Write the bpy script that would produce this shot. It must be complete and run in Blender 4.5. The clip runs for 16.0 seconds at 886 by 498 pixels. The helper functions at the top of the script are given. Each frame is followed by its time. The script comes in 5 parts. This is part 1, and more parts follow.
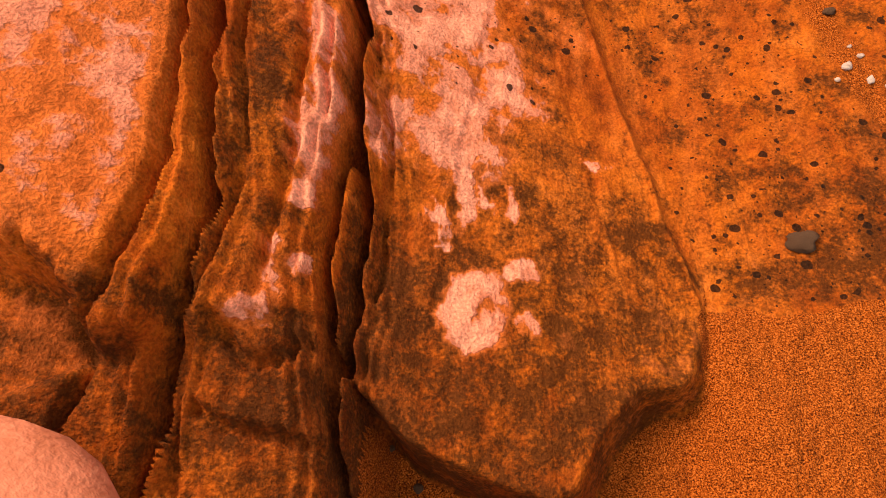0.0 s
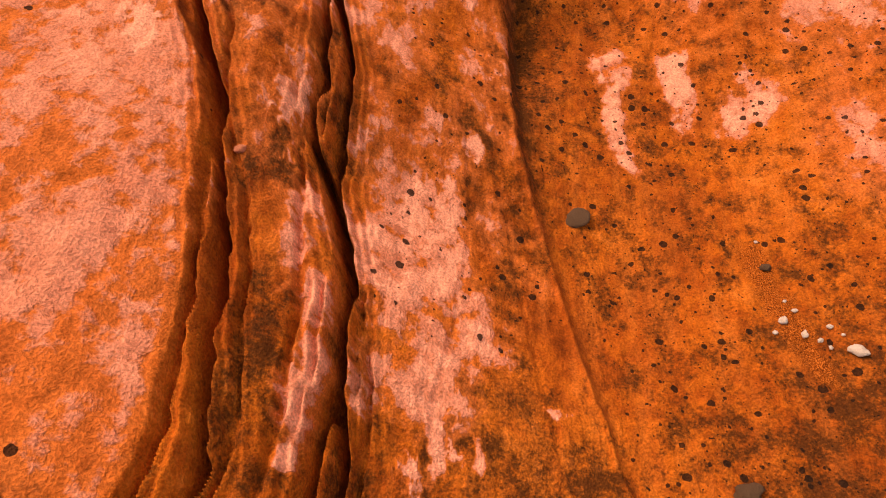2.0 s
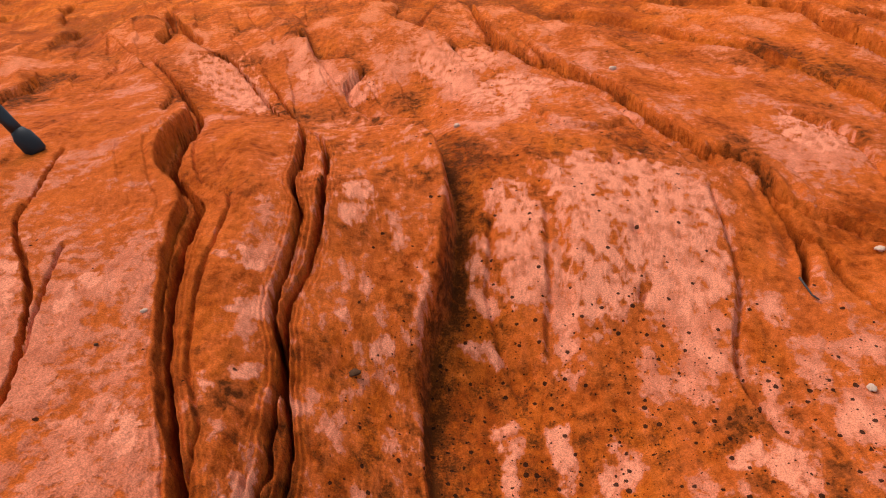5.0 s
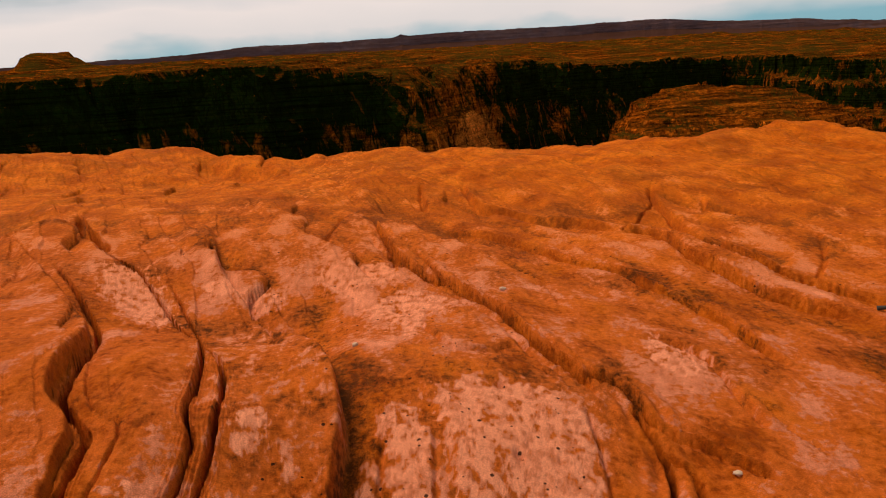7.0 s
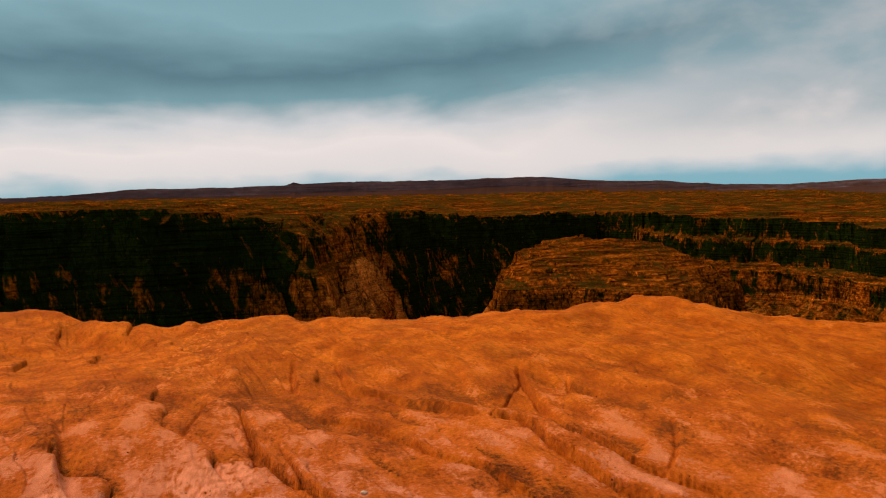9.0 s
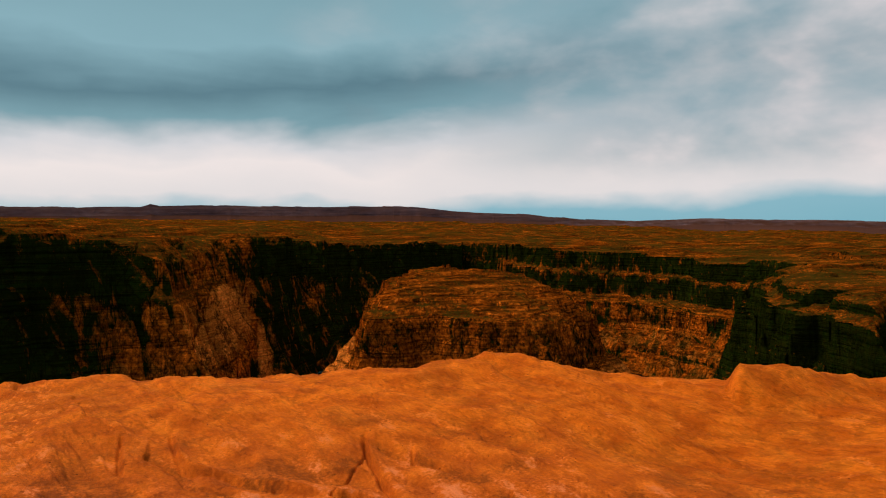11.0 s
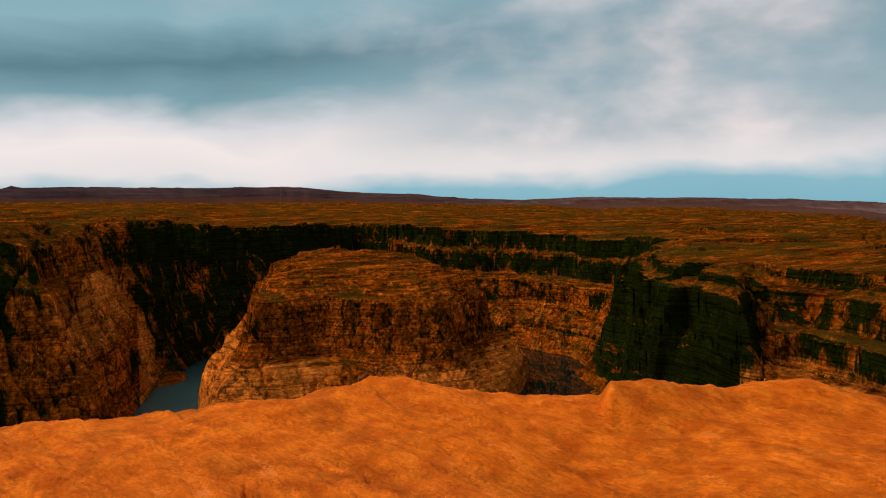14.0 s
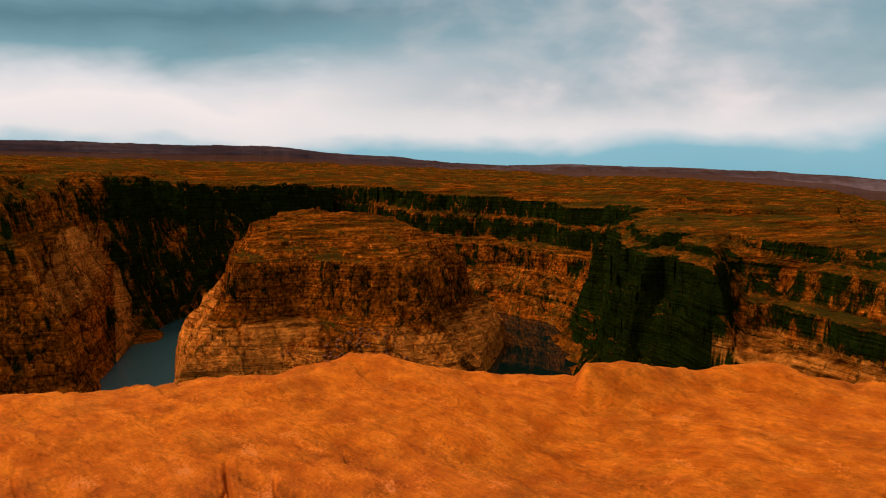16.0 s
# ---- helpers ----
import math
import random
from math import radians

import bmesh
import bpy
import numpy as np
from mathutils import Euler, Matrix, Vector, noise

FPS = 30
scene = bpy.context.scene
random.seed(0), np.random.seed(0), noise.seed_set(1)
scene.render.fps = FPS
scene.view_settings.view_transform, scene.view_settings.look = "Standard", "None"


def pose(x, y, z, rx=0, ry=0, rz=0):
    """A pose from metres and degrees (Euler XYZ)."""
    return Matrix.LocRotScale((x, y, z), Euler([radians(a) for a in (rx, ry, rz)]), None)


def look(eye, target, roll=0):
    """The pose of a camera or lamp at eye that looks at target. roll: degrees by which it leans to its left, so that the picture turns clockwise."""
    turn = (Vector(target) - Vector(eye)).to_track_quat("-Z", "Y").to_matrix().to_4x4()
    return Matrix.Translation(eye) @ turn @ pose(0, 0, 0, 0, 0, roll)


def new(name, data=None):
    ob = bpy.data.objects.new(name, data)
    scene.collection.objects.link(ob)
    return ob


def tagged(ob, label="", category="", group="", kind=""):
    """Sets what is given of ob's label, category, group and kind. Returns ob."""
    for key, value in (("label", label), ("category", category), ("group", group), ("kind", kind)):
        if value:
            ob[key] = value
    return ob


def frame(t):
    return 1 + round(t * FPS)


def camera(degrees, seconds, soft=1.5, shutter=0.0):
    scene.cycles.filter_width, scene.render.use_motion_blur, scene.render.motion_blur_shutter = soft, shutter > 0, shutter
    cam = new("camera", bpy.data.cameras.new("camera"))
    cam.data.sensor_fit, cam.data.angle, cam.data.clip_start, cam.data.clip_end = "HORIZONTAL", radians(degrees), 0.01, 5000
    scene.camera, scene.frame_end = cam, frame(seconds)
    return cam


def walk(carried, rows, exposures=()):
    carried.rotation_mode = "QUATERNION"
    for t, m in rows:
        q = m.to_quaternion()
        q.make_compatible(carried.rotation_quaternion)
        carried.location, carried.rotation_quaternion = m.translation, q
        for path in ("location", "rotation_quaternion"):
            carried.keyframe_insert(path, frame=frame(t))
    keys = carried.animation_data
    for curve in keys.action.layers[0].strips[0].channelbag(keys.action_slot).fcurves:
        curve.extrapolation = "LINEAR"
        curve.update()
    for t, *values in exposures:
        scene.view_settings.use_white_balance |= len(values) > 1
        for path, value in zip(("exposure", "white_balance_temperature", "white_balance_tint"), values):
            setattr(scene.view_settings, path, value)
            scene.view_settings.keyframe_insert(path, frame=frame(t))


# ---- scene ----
cam = camera(63.8, 16.0, 1.1)
PATH = [
    (0, (0.0000, 0.0000, 0.4200), (-0.3972, 0.8704, -1.3363), -24.71),
    (0.5, (0.0035, 0.0104, 0.4350), (-0.3806, 0.9762, -1.2737), -22.09),
    (1, (0.0079, 0.0188, 0.4519), (-0.3624, 1.0776, -1.2039), -19.65),
    (1.5, (0.0116, 0.0243, 0.4651), (-0.3423, 1.1596, -1.1430), -17.51),
    (2, (0.0160, 0.0308, 0.4834), (-0.3139, 1.2528, -1.0651), -15.23),
    (2.5, (0.0227, 0.0347, 0.5002), (-0.2893, 1.3489, -0.9747), -13.69),
    (3, (0.0285, 0.0326, 0.5240), (-0.2683, 1.4395, -0.8663), -12.72),
    (3.5, (0.0383, 0.0251, 0.5524), (-0.2371, 1.5249, -0.7417), -11.74),
    (4, (0.0464, 0.0058, 0.5771), (-0.1941, 1.5947, -0.6135), -10.66),
    (4.5, (0.0600, -0.0130, 0.6065), (-0.1245, 1.6560, -0.4801), -9.45),
    (5, (0.0700, -0.0198, 0.6369), (-0.0551, 1.7214, -0.3390), -8.09),
    (5.2, (0.0748, -0.0226, 0.6519), (-0.0272, 1.7477, -0.2731), -7.56),
    (7.3, (0.1055, -0.0654, 0.7254), (0.3333, 1.8686, 0.2698), -3.15),
    (7.5, (0.1110, -0.0638, 0.7354), (0.3680, 1.8749, 0.3166), -2.81),
    (8, (0.1320, -0.0609, 0.7743), (0.4672, 1.8870, 0.4687), -2.02),
    (8.5, (0.1564, -0.0736, 0.8268), (0.5758, 1.8728, 0.6382), -1.70),
    (9, (0.1752, -0.0837, 0.8544), (0.6864, 1.8458, 0.7293), -1.94),
    (9.5, (0.2018, -0.0831, 0.8966), (0.8203, 1.8161, 0.7948), -1.64),
    (9.7, (0.2102, -0.0837, 0.9121), (0.8687, 1.8021, 0.8106), -1.47),
    (11.8, (0.2877, -0.0841, 1.0786), (1.2573, 1.6648, 1.0432), -0.08),
    (12, (0.2897, -0.0873, 1.0948), (1.2893, 1.6443, 1.0492), 0.01),
    (12.5, (0.2876, -0.0916, 1.1452), (1.3404, 1.6079, 1.0892), 0.06),
    (13, (0.3003, -0.0898, 1.1913), (1.3711, 1.5980, 1.1197), -0.51),
    (13.5, (0.3089, -0.0969, 1.2421), (1.4117, 1.5685, 1.1400), -1.09),
    (14, (0.3100, -0.1046, 1.2829), (1.4344, 1.5456, 1.1706), -1.01),
    (14.5, (0.3077, -0.1075, 1.3138), (1.4430, 1.5356, 1.2095), -0.47),
    (15, (0.2988, -0.1086, 1.3357), (1.4421, 1.5282, 1.2194), 0.12),
    (15.5, (0.2910, -0.1113, 1.3575), (1.4387, 1.5198, 1.2086), 0.12),
    (16, (0.2935, -0.1138, 1.3814), (1.4585, 1.4978, 1.1682), 0.45),
]
walk(cam, [(t, look(e, g, r)) for t, e, g, r in PATH],
     [(0, 1.18, 6350, 15), (2.5, 0.93, 6350, 15), (5.2, 0.48, 5700, 15), (7.3, 0.03, 7050, 11), (9.5, 0.08, 6700, 10), (16, 0.20, 6650, 10)])

# ---- light ----
SUN_AZ, SUN_ELEV = -44.0, 55.0
world = bpy.data.worlds.new("World")
scene.world = world
world.use_nodes = True


def nodes_of(tree):
    tree.nodes.clear()
    return tree.nodes, tree.links


def node(tree, kind, **values):
    n = tree.nodes.new(kind)
    for key, value in values.items():
        if key in n.inputs:
            n.inputs[key].default_value = value
    return n


def ramp(tree, fac, stops, smooth=False):
    n = tree.nodes.new("ShaderNodeValToRGB")
    n.color_ramp.interpolation = "EASE" if smooth else "LINEAR"
    while len(n.color_ramp.elements) < len(stops):
        n.color_ramp.elements.new(0.5)
    for el, (at, col) in zip(n.color_ramp.elements, stops):
        el.position = at
        el.color = (*col, 1) if isinstance(col, tuple) else (col, col, col, 1)
    tree.links.new(fac, n.inputs[0])
    return n.outputs[0]


def math_node(tree, op, a, b=None, c=None, clamp=False):
    n = tree.nodes.new("ShaderNodeMath")
    n.operation, n.use_clamp = op, clamp
    for i, v in enumerate((a, b, c)):
        if v is None:
            continue
        if isinstance(v, (int, float)):
            n.inputs[i].default_value = v
        else:
            tree.links.new(v, n.inputs[i])
    return n.outputs[0]


def mix(tree, fac, a, b, blend="MIX"):
    n = tree.nodes.new("ShaderNodeMix")
    n.data_type, n.blend_type = "RGBA", blend
    for i, v in ((0, fac), (6, a), (7, b)):
        if isinstance(v, (int, float)):
            n.inputs[i].default_value = v
        elif isinstance(v, tuple):
            n.inputs[i].default_value = (*v, 1)
        else:
            tree.links.new(v, n.inputs[i])
    return n.outputs[2]


def noise_node(tree, vec, scale, detail=4.0, rough=0.55, distort=0.0):
    n = node(tree, "ShaderNodeTexNoise", Scale=scale, Detail=detail, Roughness=rough, Distortion=distort)
    tree.links.new(vec, n.inputs["Vector"])
    return n.outputs[0]


def stretch(tree, vec, x, y, z, rz=0.0):
    n = tree.nodes.new("ShaderNodeMapping")
    n.inputs["Scale"].default_value = (x, y, z)
    n.inputs["Rotation"].default_value = (0, 0, radians(rz))
    tree.links.new(vec, n.inputs["Vector"])
    return n.outputs[0]


def build_sky():
    tree = world.node_tree
    n, links = nodes_of(tree)
    out = n.new("ShaderNodeOutputWorld")
    back = n.new("ShaderNodeBackground")
    links.new(back.outputs[0], out.inputs[0])
    sky = n.new("ShaderNodeTexSky")
    sky.sky_type, sky.sun_disc = "NISHITA", False
    sky.sun_elevation, sky.sun_rotation = radians(SUN_ELEV), radians(SUN_AZ)
    clear = mix(tree, 1.0, sky.outputs[0], (0.06, 0.075, 0.075), "MULTIPLY")
    vec = n.new("ShaderNodeTexCoord").outputs["Generated"]
    xyz = n.new("ShaderNodeSeparateXYZ")
    links.new(vec, xyz.inputs[0])
    up = math_node(tree, "ARCSINE", xyz.outputs[2])
    # long flat cloud bands, wavier higher up
    flat = stretch(tree, vec, 2.2, 2.2, 9.0)
    wave = noise_node(tree, flat, 1.0, 4.0, 0.55, 0.4)
    puff = noise_node(tree, stretch(tree, vec, 3.2, 3.2, 6.5), 1.4, 5.0, 0.50, 0.1)
    azim = math_node(tree, "ARCTAN2", xyz.outputs[0], xyz.outputs[1])
    lean = math_node(tree, "MULTIPLY", math_node(tree, "SUBTRACT", azim, 0.5), -0.025)
    e = math_node(tree, "ADD", up, math_node(tree, "MULTIPLY", math_node(tree, "SUBTRACT", wave, 0.5), 0.10))
    e = math_node(tree, "ADD", e, math_node(tree, "MULTIPLY", math_node(tree, "SUBTRACT", puff, 0.5), 0.085))
    e = math_node(tree, "ADD", e, lean)
    e = math_node(tree, "MULTIPLY", math_node(tree, "ADD", e, 0.02), 1.7, clamp=True)
    bands = ramp(tree, e, [
        (0.0, (0.20, 0.44, 0.55)), (0.065, (0.23, 0.46, 0.57)), (0.12, (0.76, 0.72, 0.74)), (0.20, (0.86, 0.78, 0.78)),
        (0.25, (0.66, 0.66, 0.70)), (0.31, (0.18, 0.33, 0.39)), (0.39, (0.10, 0.20, 0.25)), (0.49, (0.24, 0.42, 0.49)),
        (0.62, (0.20, 0.36, 0.42)), (0.75, (0.52, 0.57, 0.60)), (1.0, (0.62, 0.64, 0.65))])
    rightness = ramp(tree, math_node(tree, "ADD", math_node(tree, "MULTIPLY", azim, 0.9), math_node(tree, "MULTIPLY", puff, 0.5)),
                     [(0.50, 0.0), (0.95, 1.0)], True)
    grey = ramp(tree, math_node(tree, "ADD", math_node(tree, "MULTIPLY", puff, 0.9), math_node(tree, "MULTIPLY", wave, 0.2)),
                [(0.36, (0.17, 0.31, 0.37)), (0.50, (0.28, 0.39, 0.45)), (0.60, (0.46, 0.50, 0.54)), (0.70, (0.72, 0.66, 0.68))])
    high = ramp(tree, up, [(0.05, 0.0), (0.11, 0.85)], True)
    cloud = mix(tree, math_node(tree, "MULTIPLY", rightness, high), bands, grey)
    cover = mix(tree, 0.93, clear, cloud)
    links.new(cover, back.inputs[0])
    back.inputs[1].default_value = 0.94


build_sky()
sun_data = bpy.data.lights.new("sun", "SUN")
sun_data.energy, sun_data.angle, sun_data.color = 2.6, radians(25), (1.0, 0.89, 0.74)
sun = new("sun", sun_data)
a, b = radians(SUN_AZ), radians(SUN_ELEV)
sun.matrix_world = look((600 * math.sin(a) * math.cos(b), 600 * math.cos(a) * math.cos(b), 600 * math.sin(b)), (0, 0, 0))


# ---- noise and helpers ----
def smooth(x, lo, hi):
    t = np.clip((x - lo) / (hi - lo), 0, 1)
    return t * t * (3 - 2 * t)


def hashed(i, j, seed):
    h = (i.astype(np.int64) * 374761393 + j.astype(np.int64) * 668265263 + seed * 974634777) & 0xFFFFFFFF
    h = ((h ^ (h >> 13)) * 1274126177) & 0xFFFFFFFF
    return (h ^ (h >> 16)) & 0xFFFF


def pn(x, y, seed=0):
    """Gradient noise in the plane, about -0.7 to 0.7."""
    i, j = np.floor(x), np.floor(y)
    fx, fy = x - i, y - j
    u, v = fx * fx * fx * (fx * (fx * 6 - 15) + 10), fy * fy * fy * (fy * (fy * 6 - 15) + 10)
    out = []
    for dj in (0, 1):
        row = []
        for di in (0, 1):
            ang = hashed(i + di, j + dj, seed) * (2 * np.pi / 65536)
            row.append(np.cos(ang) * (fx - di) + np.sin(ang) * (fy - dj))
        out.append(row[0] * (1 - u) + row[1] * u)
    return out[0] * (1 - v) + out[1] * v


def fbm(x, y, seed=0, octaves=4, gain=0.5):
    total, amp = 0, 1.0
    for k in range(octaves):
        total = total + amp * pn(x * 2.03**k, y * 2.03**k, seed + 17 * k)
        amp *= gain
    return total


def rounded(pts, steps=4):
    """A polyline with its corners rounded (Catmull-Rom)."""
    p = np.array([pts[0], *pts, pts[-1]], float)
    out = []
    for k in range(1, len(p) - 2):
        for s in range(steps):
            t = s / steps
            a0, a1, a2, a3 = p[k - 1], p[k], p[k + 1], p[k + 2]
            out.append(0.5 * (2 * a1 + (a2 - a0) * t + (2 * a0 - 5 * a1 + 4 * a2 - a3) * t * t + (3 * a1 - a0 - 3 * a2 + a3) * t**3))
    out.append(p[-2])
    return np.array(out)


def line_distance(x, y, pts):
    """Distance to a polyline, positive on its left, and how far along it the nearest point lies (0 to 1)."""
    best, side, along = np.full(x.shape, 1e9), np.ones(x.shape), np.zeros(x.shape)
    n = len(pts) - 1
    for k in range(n):
        (ax, ay), (bx, by) = pts[k], pts[k + 1]
        dx, dy = bx - ax, by - ay
        t = np.clip(((x - ax) * dx + (y - ay) * dy) / (dx * dx + dy * dy + 1e-12), 0, 1)
        qx, qy = x - ax - t * dx, y - ay - t * dy
        d = qx * qx + qy * qy
        m = d < best
        best = np.where(m, d, best)
        side = np.where(m, np.sign(dx * (y - ay) - dy * (x - ax)), side)
        along = np.where(m, (k + t) / n, along)
    return np.sqrt(best) * np.where(side == 0, 1, side), along


def grid_mesh(name, co, nu, nv, faces=None, smooth_shade=True, wrap=False):
    """A mesh from a grid of nu x nv corners; faces: a mask of the quads to keep."""
    i, j = np.meshgrid(np.arange(nu if wrap else nu - 1), np.arange(nv - 1), indexing="ij")
    i2 = (i + 1) % nu
    quads = np.stack([i * nv + j, i2 * nv + j, i2 * nv + j + 1, i * nv + j + 1], -1).reshape(-1, 4)
    if faces is not None:
        quads = quads[faces.ravel()]
    used, index = np.unique(quads, return_inverse=True)
    quads = index.reshape(-1, 4)
    me = bpy.data.meshes.new(name)
    me.vertices.add(len(used))
    me.vertices.foreach_set("co", co.reshape(-1, 3)[used].astype(np.float32).ravel())
    me.loops.add(quads.size)
    me.loops.foreach_set("vertex_index", quads.astype(np.int32).ravel())
    me.polygons.add(len(quads))
    me.polygons.foreach_set("loop_start", np.arange(0, quads.size, 4, dtype=np.int32))
    me.update(calc_edges=True)
    me.polygons.foreach_set("use_smooth", np.full(len(quads), smooth_shade))
    return me, used


def part(name, bm, material, parent, label=""):
    me = bpy.data.meshes.new(name)
    bm.to_mesh(me)
    bm.free()
    me.materials.append(material)
    ob = new(name, me)
    ob.parent = parent
    if label:
        tagged(ob, label)
    return ob


# ---- materials ----
def material(name):
    m = bpy.data.materials.new(name)
    m.use_nodes = True
    n, links = nodes_of(m.node_tree)
    out = n.new("ShaderNodeOutputMaterial")
    bsdf = n.new("ShaderNodeBsdfPrincipled")
    links.new(bsdf.outputs[0], out.inputs[0])
    return m, m.node_tree, bsdf


def bump(tree, bsdf, height, distance, strength=1.0):
    b = node(tree, "ShaderNodeBump", Strength=strength, Distance=distance)
    tree.links.new(height, b.inputs["Height"])
    tree.links.new(b.outputs[0], bsdf.inputs["Normal"])


def position(tree):
    return tree.nodes.new("ShaderNodeNewGeometry").outputs["Position"]


def sandstone_material():
    m, tree, bsdf = material("weathered_sandstone")
    links = tree.links
    vec = position(tree)
    att = tree.nodes.new("ShaderNodeAttribute")
    att.attribute_name = "marks"
    marks = tree.nodes.new("ShaderNodeSeparateColor")
    links.new(att.outputs["Color"], marks.inputs[0])
    pale, sandy, spotty, dark = marks.outputs[0], marks.outputs[1], marks.outputs[2], att.outputs["Alpha"]
    broad = noise_node(tree, vec, 7.0, 5.0, 0.6)
    streak = noise_node(tree, stretch(tree, vec, 60, 9, 60, 8), 1.0, 5.0, 0.6)
    mottle = noise_node(tree, vec, 70.0, 6.0, 0.65)
    grain = noise_node(tree, vec, 620.0, 3.0, 0.65)
    col = ramp(tree, math_node(tree, "ADD", math_node(tree, "MULTIPLY", broad, 0.55), math_node(tree, "MULTIPLY", mottle, 0.45)),
               [(0.33, (0.15, 0.022, 0.002)), (0.46, (0.32, 0.052, 0.003)), (0.56, (0.47, 0.088, 0.004)), (0.70, (0.62, 0.145, 0.009))])
    col = mix(tree, math_node(tree, "MULTIPLY", ramp(tree, streak, [(0.45, 0.0), (0.75, 1.0)]), 0.35), col, (0.62, 0.145, 0.018))
    # rosy bleached skin, flaking with ragged edges
    edge = math_node(tree, "ADD", math_node(tree, "MULTIPLY", mottle, 0.9), math_node(tree, "MULTIPLY", broad, 0.5))
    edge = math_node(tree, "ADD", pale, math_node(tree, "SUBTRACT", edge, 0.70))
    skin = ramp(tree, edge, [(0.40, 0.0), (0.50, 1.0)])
    rosy = ramp(tree, noise_node(tree, vec, 34.0, 8.0, 0.72), [(0.3, (0.50, 0.118, 0.046)), (0.7, (0.76, 0.232, 0.110))])
    rosy = mix(tree, ramp(tree, pale, [(0.56, 0.0), (0.76, 0.8)]), rosy, (0.86, 0.280, 0.138))
    outer = tree.nodes.new("ShaderNodeVectorMath")
    outer.operation = "LENGTH"
    links.new(vec, outer.inputs[0])
    rosy = mix(tree, ramp(tree, math_node(tree, "MULTIPLY", outer.outputs["Value"], 0.1), [(0.17, 0.0), (0.33, 1.0)]), rosy, (0.74, 0.172, 0.022))
    # dark lichen crusts, and the shade painted under the brow
    crust_shade = noise_node(tree, vec, 55.0, 7.0, 0.7)
    crumb = noise_node(tree, vec, 380.0, 3.0, 0.7)
    crust_shade = math_node(tree, "ADD", math_node(tree, "MULTIPLY", crust_shade, 0.75), math_node(tree, "MULTIPLY", crumb, 0.45))
    crust_shade = ramp(tree, math_node(tree, "ADD", math_node(tree, "MULTIPLY", dark, 0.27), math_node(tree, "SUBTRACT", crust_shade, 0.20)),
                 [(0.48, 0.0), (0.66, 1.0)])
    col = mix(tree, math_node(tree, "MULTIPLY", crust_shade, 0.88), col, (0.060, 0.016, 0.003))
    # towards the rim the rock is cleaner and smoother
    span = tree.nodes.new("ShaderNodeVectorMath")
    span.operation = "LENGTH"
    links.new(vec, span.inputs[0])
    clean = ramp(tree, math_node(tree, "MULTIPLY", span.outputs["Value"], 0.1), [(0.18, 0.0), (0.36, 1.0)], True)
    half = ramp(tree, edge, [(0.10, 0.0), (0.42, 0.70)])
    half = math_node(tree, "MAXIMUM", half, math_node(tree, "MULTIPLY", clean, 0.5))
    col = mix(tree, half, col, mix(tree, clean, (0.66, 0.130, 0.020), ramp(tree, broad, [(0.35, (0.60, 0.102, 0.003)), (0.65, (0.92, 0.205, 0.011))])))
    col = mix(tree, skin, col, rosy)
    # round blackish spots a few millimetres wide
    for scale, size, keep in ((80.0, 0.20, 0.55), (150.0, 0.17, 0.72), (330.0, 0.17, 0.80)):
        cells = node(tree, "ShaderNodeTexVoronoi", Scale=scale, Randomness=1.0)
        wob = tree.nodes.new("ShaderNodeVectorMath")
        wob.operation = "ADD"
        links.new(vec, wob.inputs[0])
        w2 = tree.nodes.new("ShaderNodeVectorMath")
        w2.operation = "SCALE"
        w2.inputs["Scale"].default_value = 0.0025
        wn = node(tree, "ShaderNodeTexNoise", Scale=220.0, Detail=2.0)
        links.new(vec, wn.inputs["Vector"])
        links.new(wn.outputs["Color"], w2.inputs[0])
        links.new(w2.outputs[0], wob.inputs[1])
        links.new(wob.outputs[0], cells.inputs["Vector"])
        pick = tree.nodes.new("ShaderNodeSeparateColor")
        links.new(cells.outputs["Color"], pick.inputs[0])
        size_of = math_node(tree, "MULTIPLY_ADD", pick.outputs[1], size * 0.8, size * 0.55)
        disc = math_node(tree, "LESS_THAN", cells.outputs["Distance"], size_of)
        chosen = math_node(tree, "GREATER_THAN", math_node(tree, "ADD", pick.outputs[0], math_node(tree, "SUBTRACT", spotty, 1.0)), keep - 0.5)
        col = mix(tree, math_node(tree, "MULTIPLY", math_node(tree, "MULTIPLY", disc, chosen), 0.92), col, (0.022, 0.008, 0.003))
    # fine bedding lines that follow the layers out to the rim
    bedding = noise_node(tree, stretch(tree, stretch(tree, vec, 1, 1, 1, -20), 42, 13, 30), 1.0, 7.0, 0.72, 1.0)
    col = mix(tree, math_node(tree, "MULTIPLY", clean, 0.5), col, mix(tree, 1.0, col, ramp(tree, bedding, [(0.36, 0.42), (0.47, 0.95), (0.62, 1.3)]), "MULTIPLY"))
    # loose sand
    speck = ramp(tree, noise_node(tree, vec, 1300.0, 2.0, 0.6), [(0.36, (0.05, 0.007, 0.001)), (0.5, (0.27, 0.046, 0.002)), (0.68, (0.62, 0.14, 0.016))])
    sand_edge = ramp(tree, math_node(tree, "ADD", sandy, math_node(tree, "MULTIPLY", math_node(tree, "SUBTRACT", mottle, 0.5), 0.6)), [(0.42, 0.0), (0.58, 1.0)])
    grained = mix(tree, 0.5, col, ramp(tree, grain, [(0.40, 0.05), (0.60, 1.85)]), "MULTIPLY")
    col = mix(tree, math_node(tree, "SUBTRACT", 0.48, math_node(tree, "MULTIPLY", clean, 0.2)), col, grained)
    col = mix(tree, sand_edge, col, speck)
    links.new(col, bsdf.inputs["Base Color"])
    bsdf.inputs["Roughness"].default_value = 0.9
    bsdf.inputs["Specular IOR Level"].default_value = 0.04
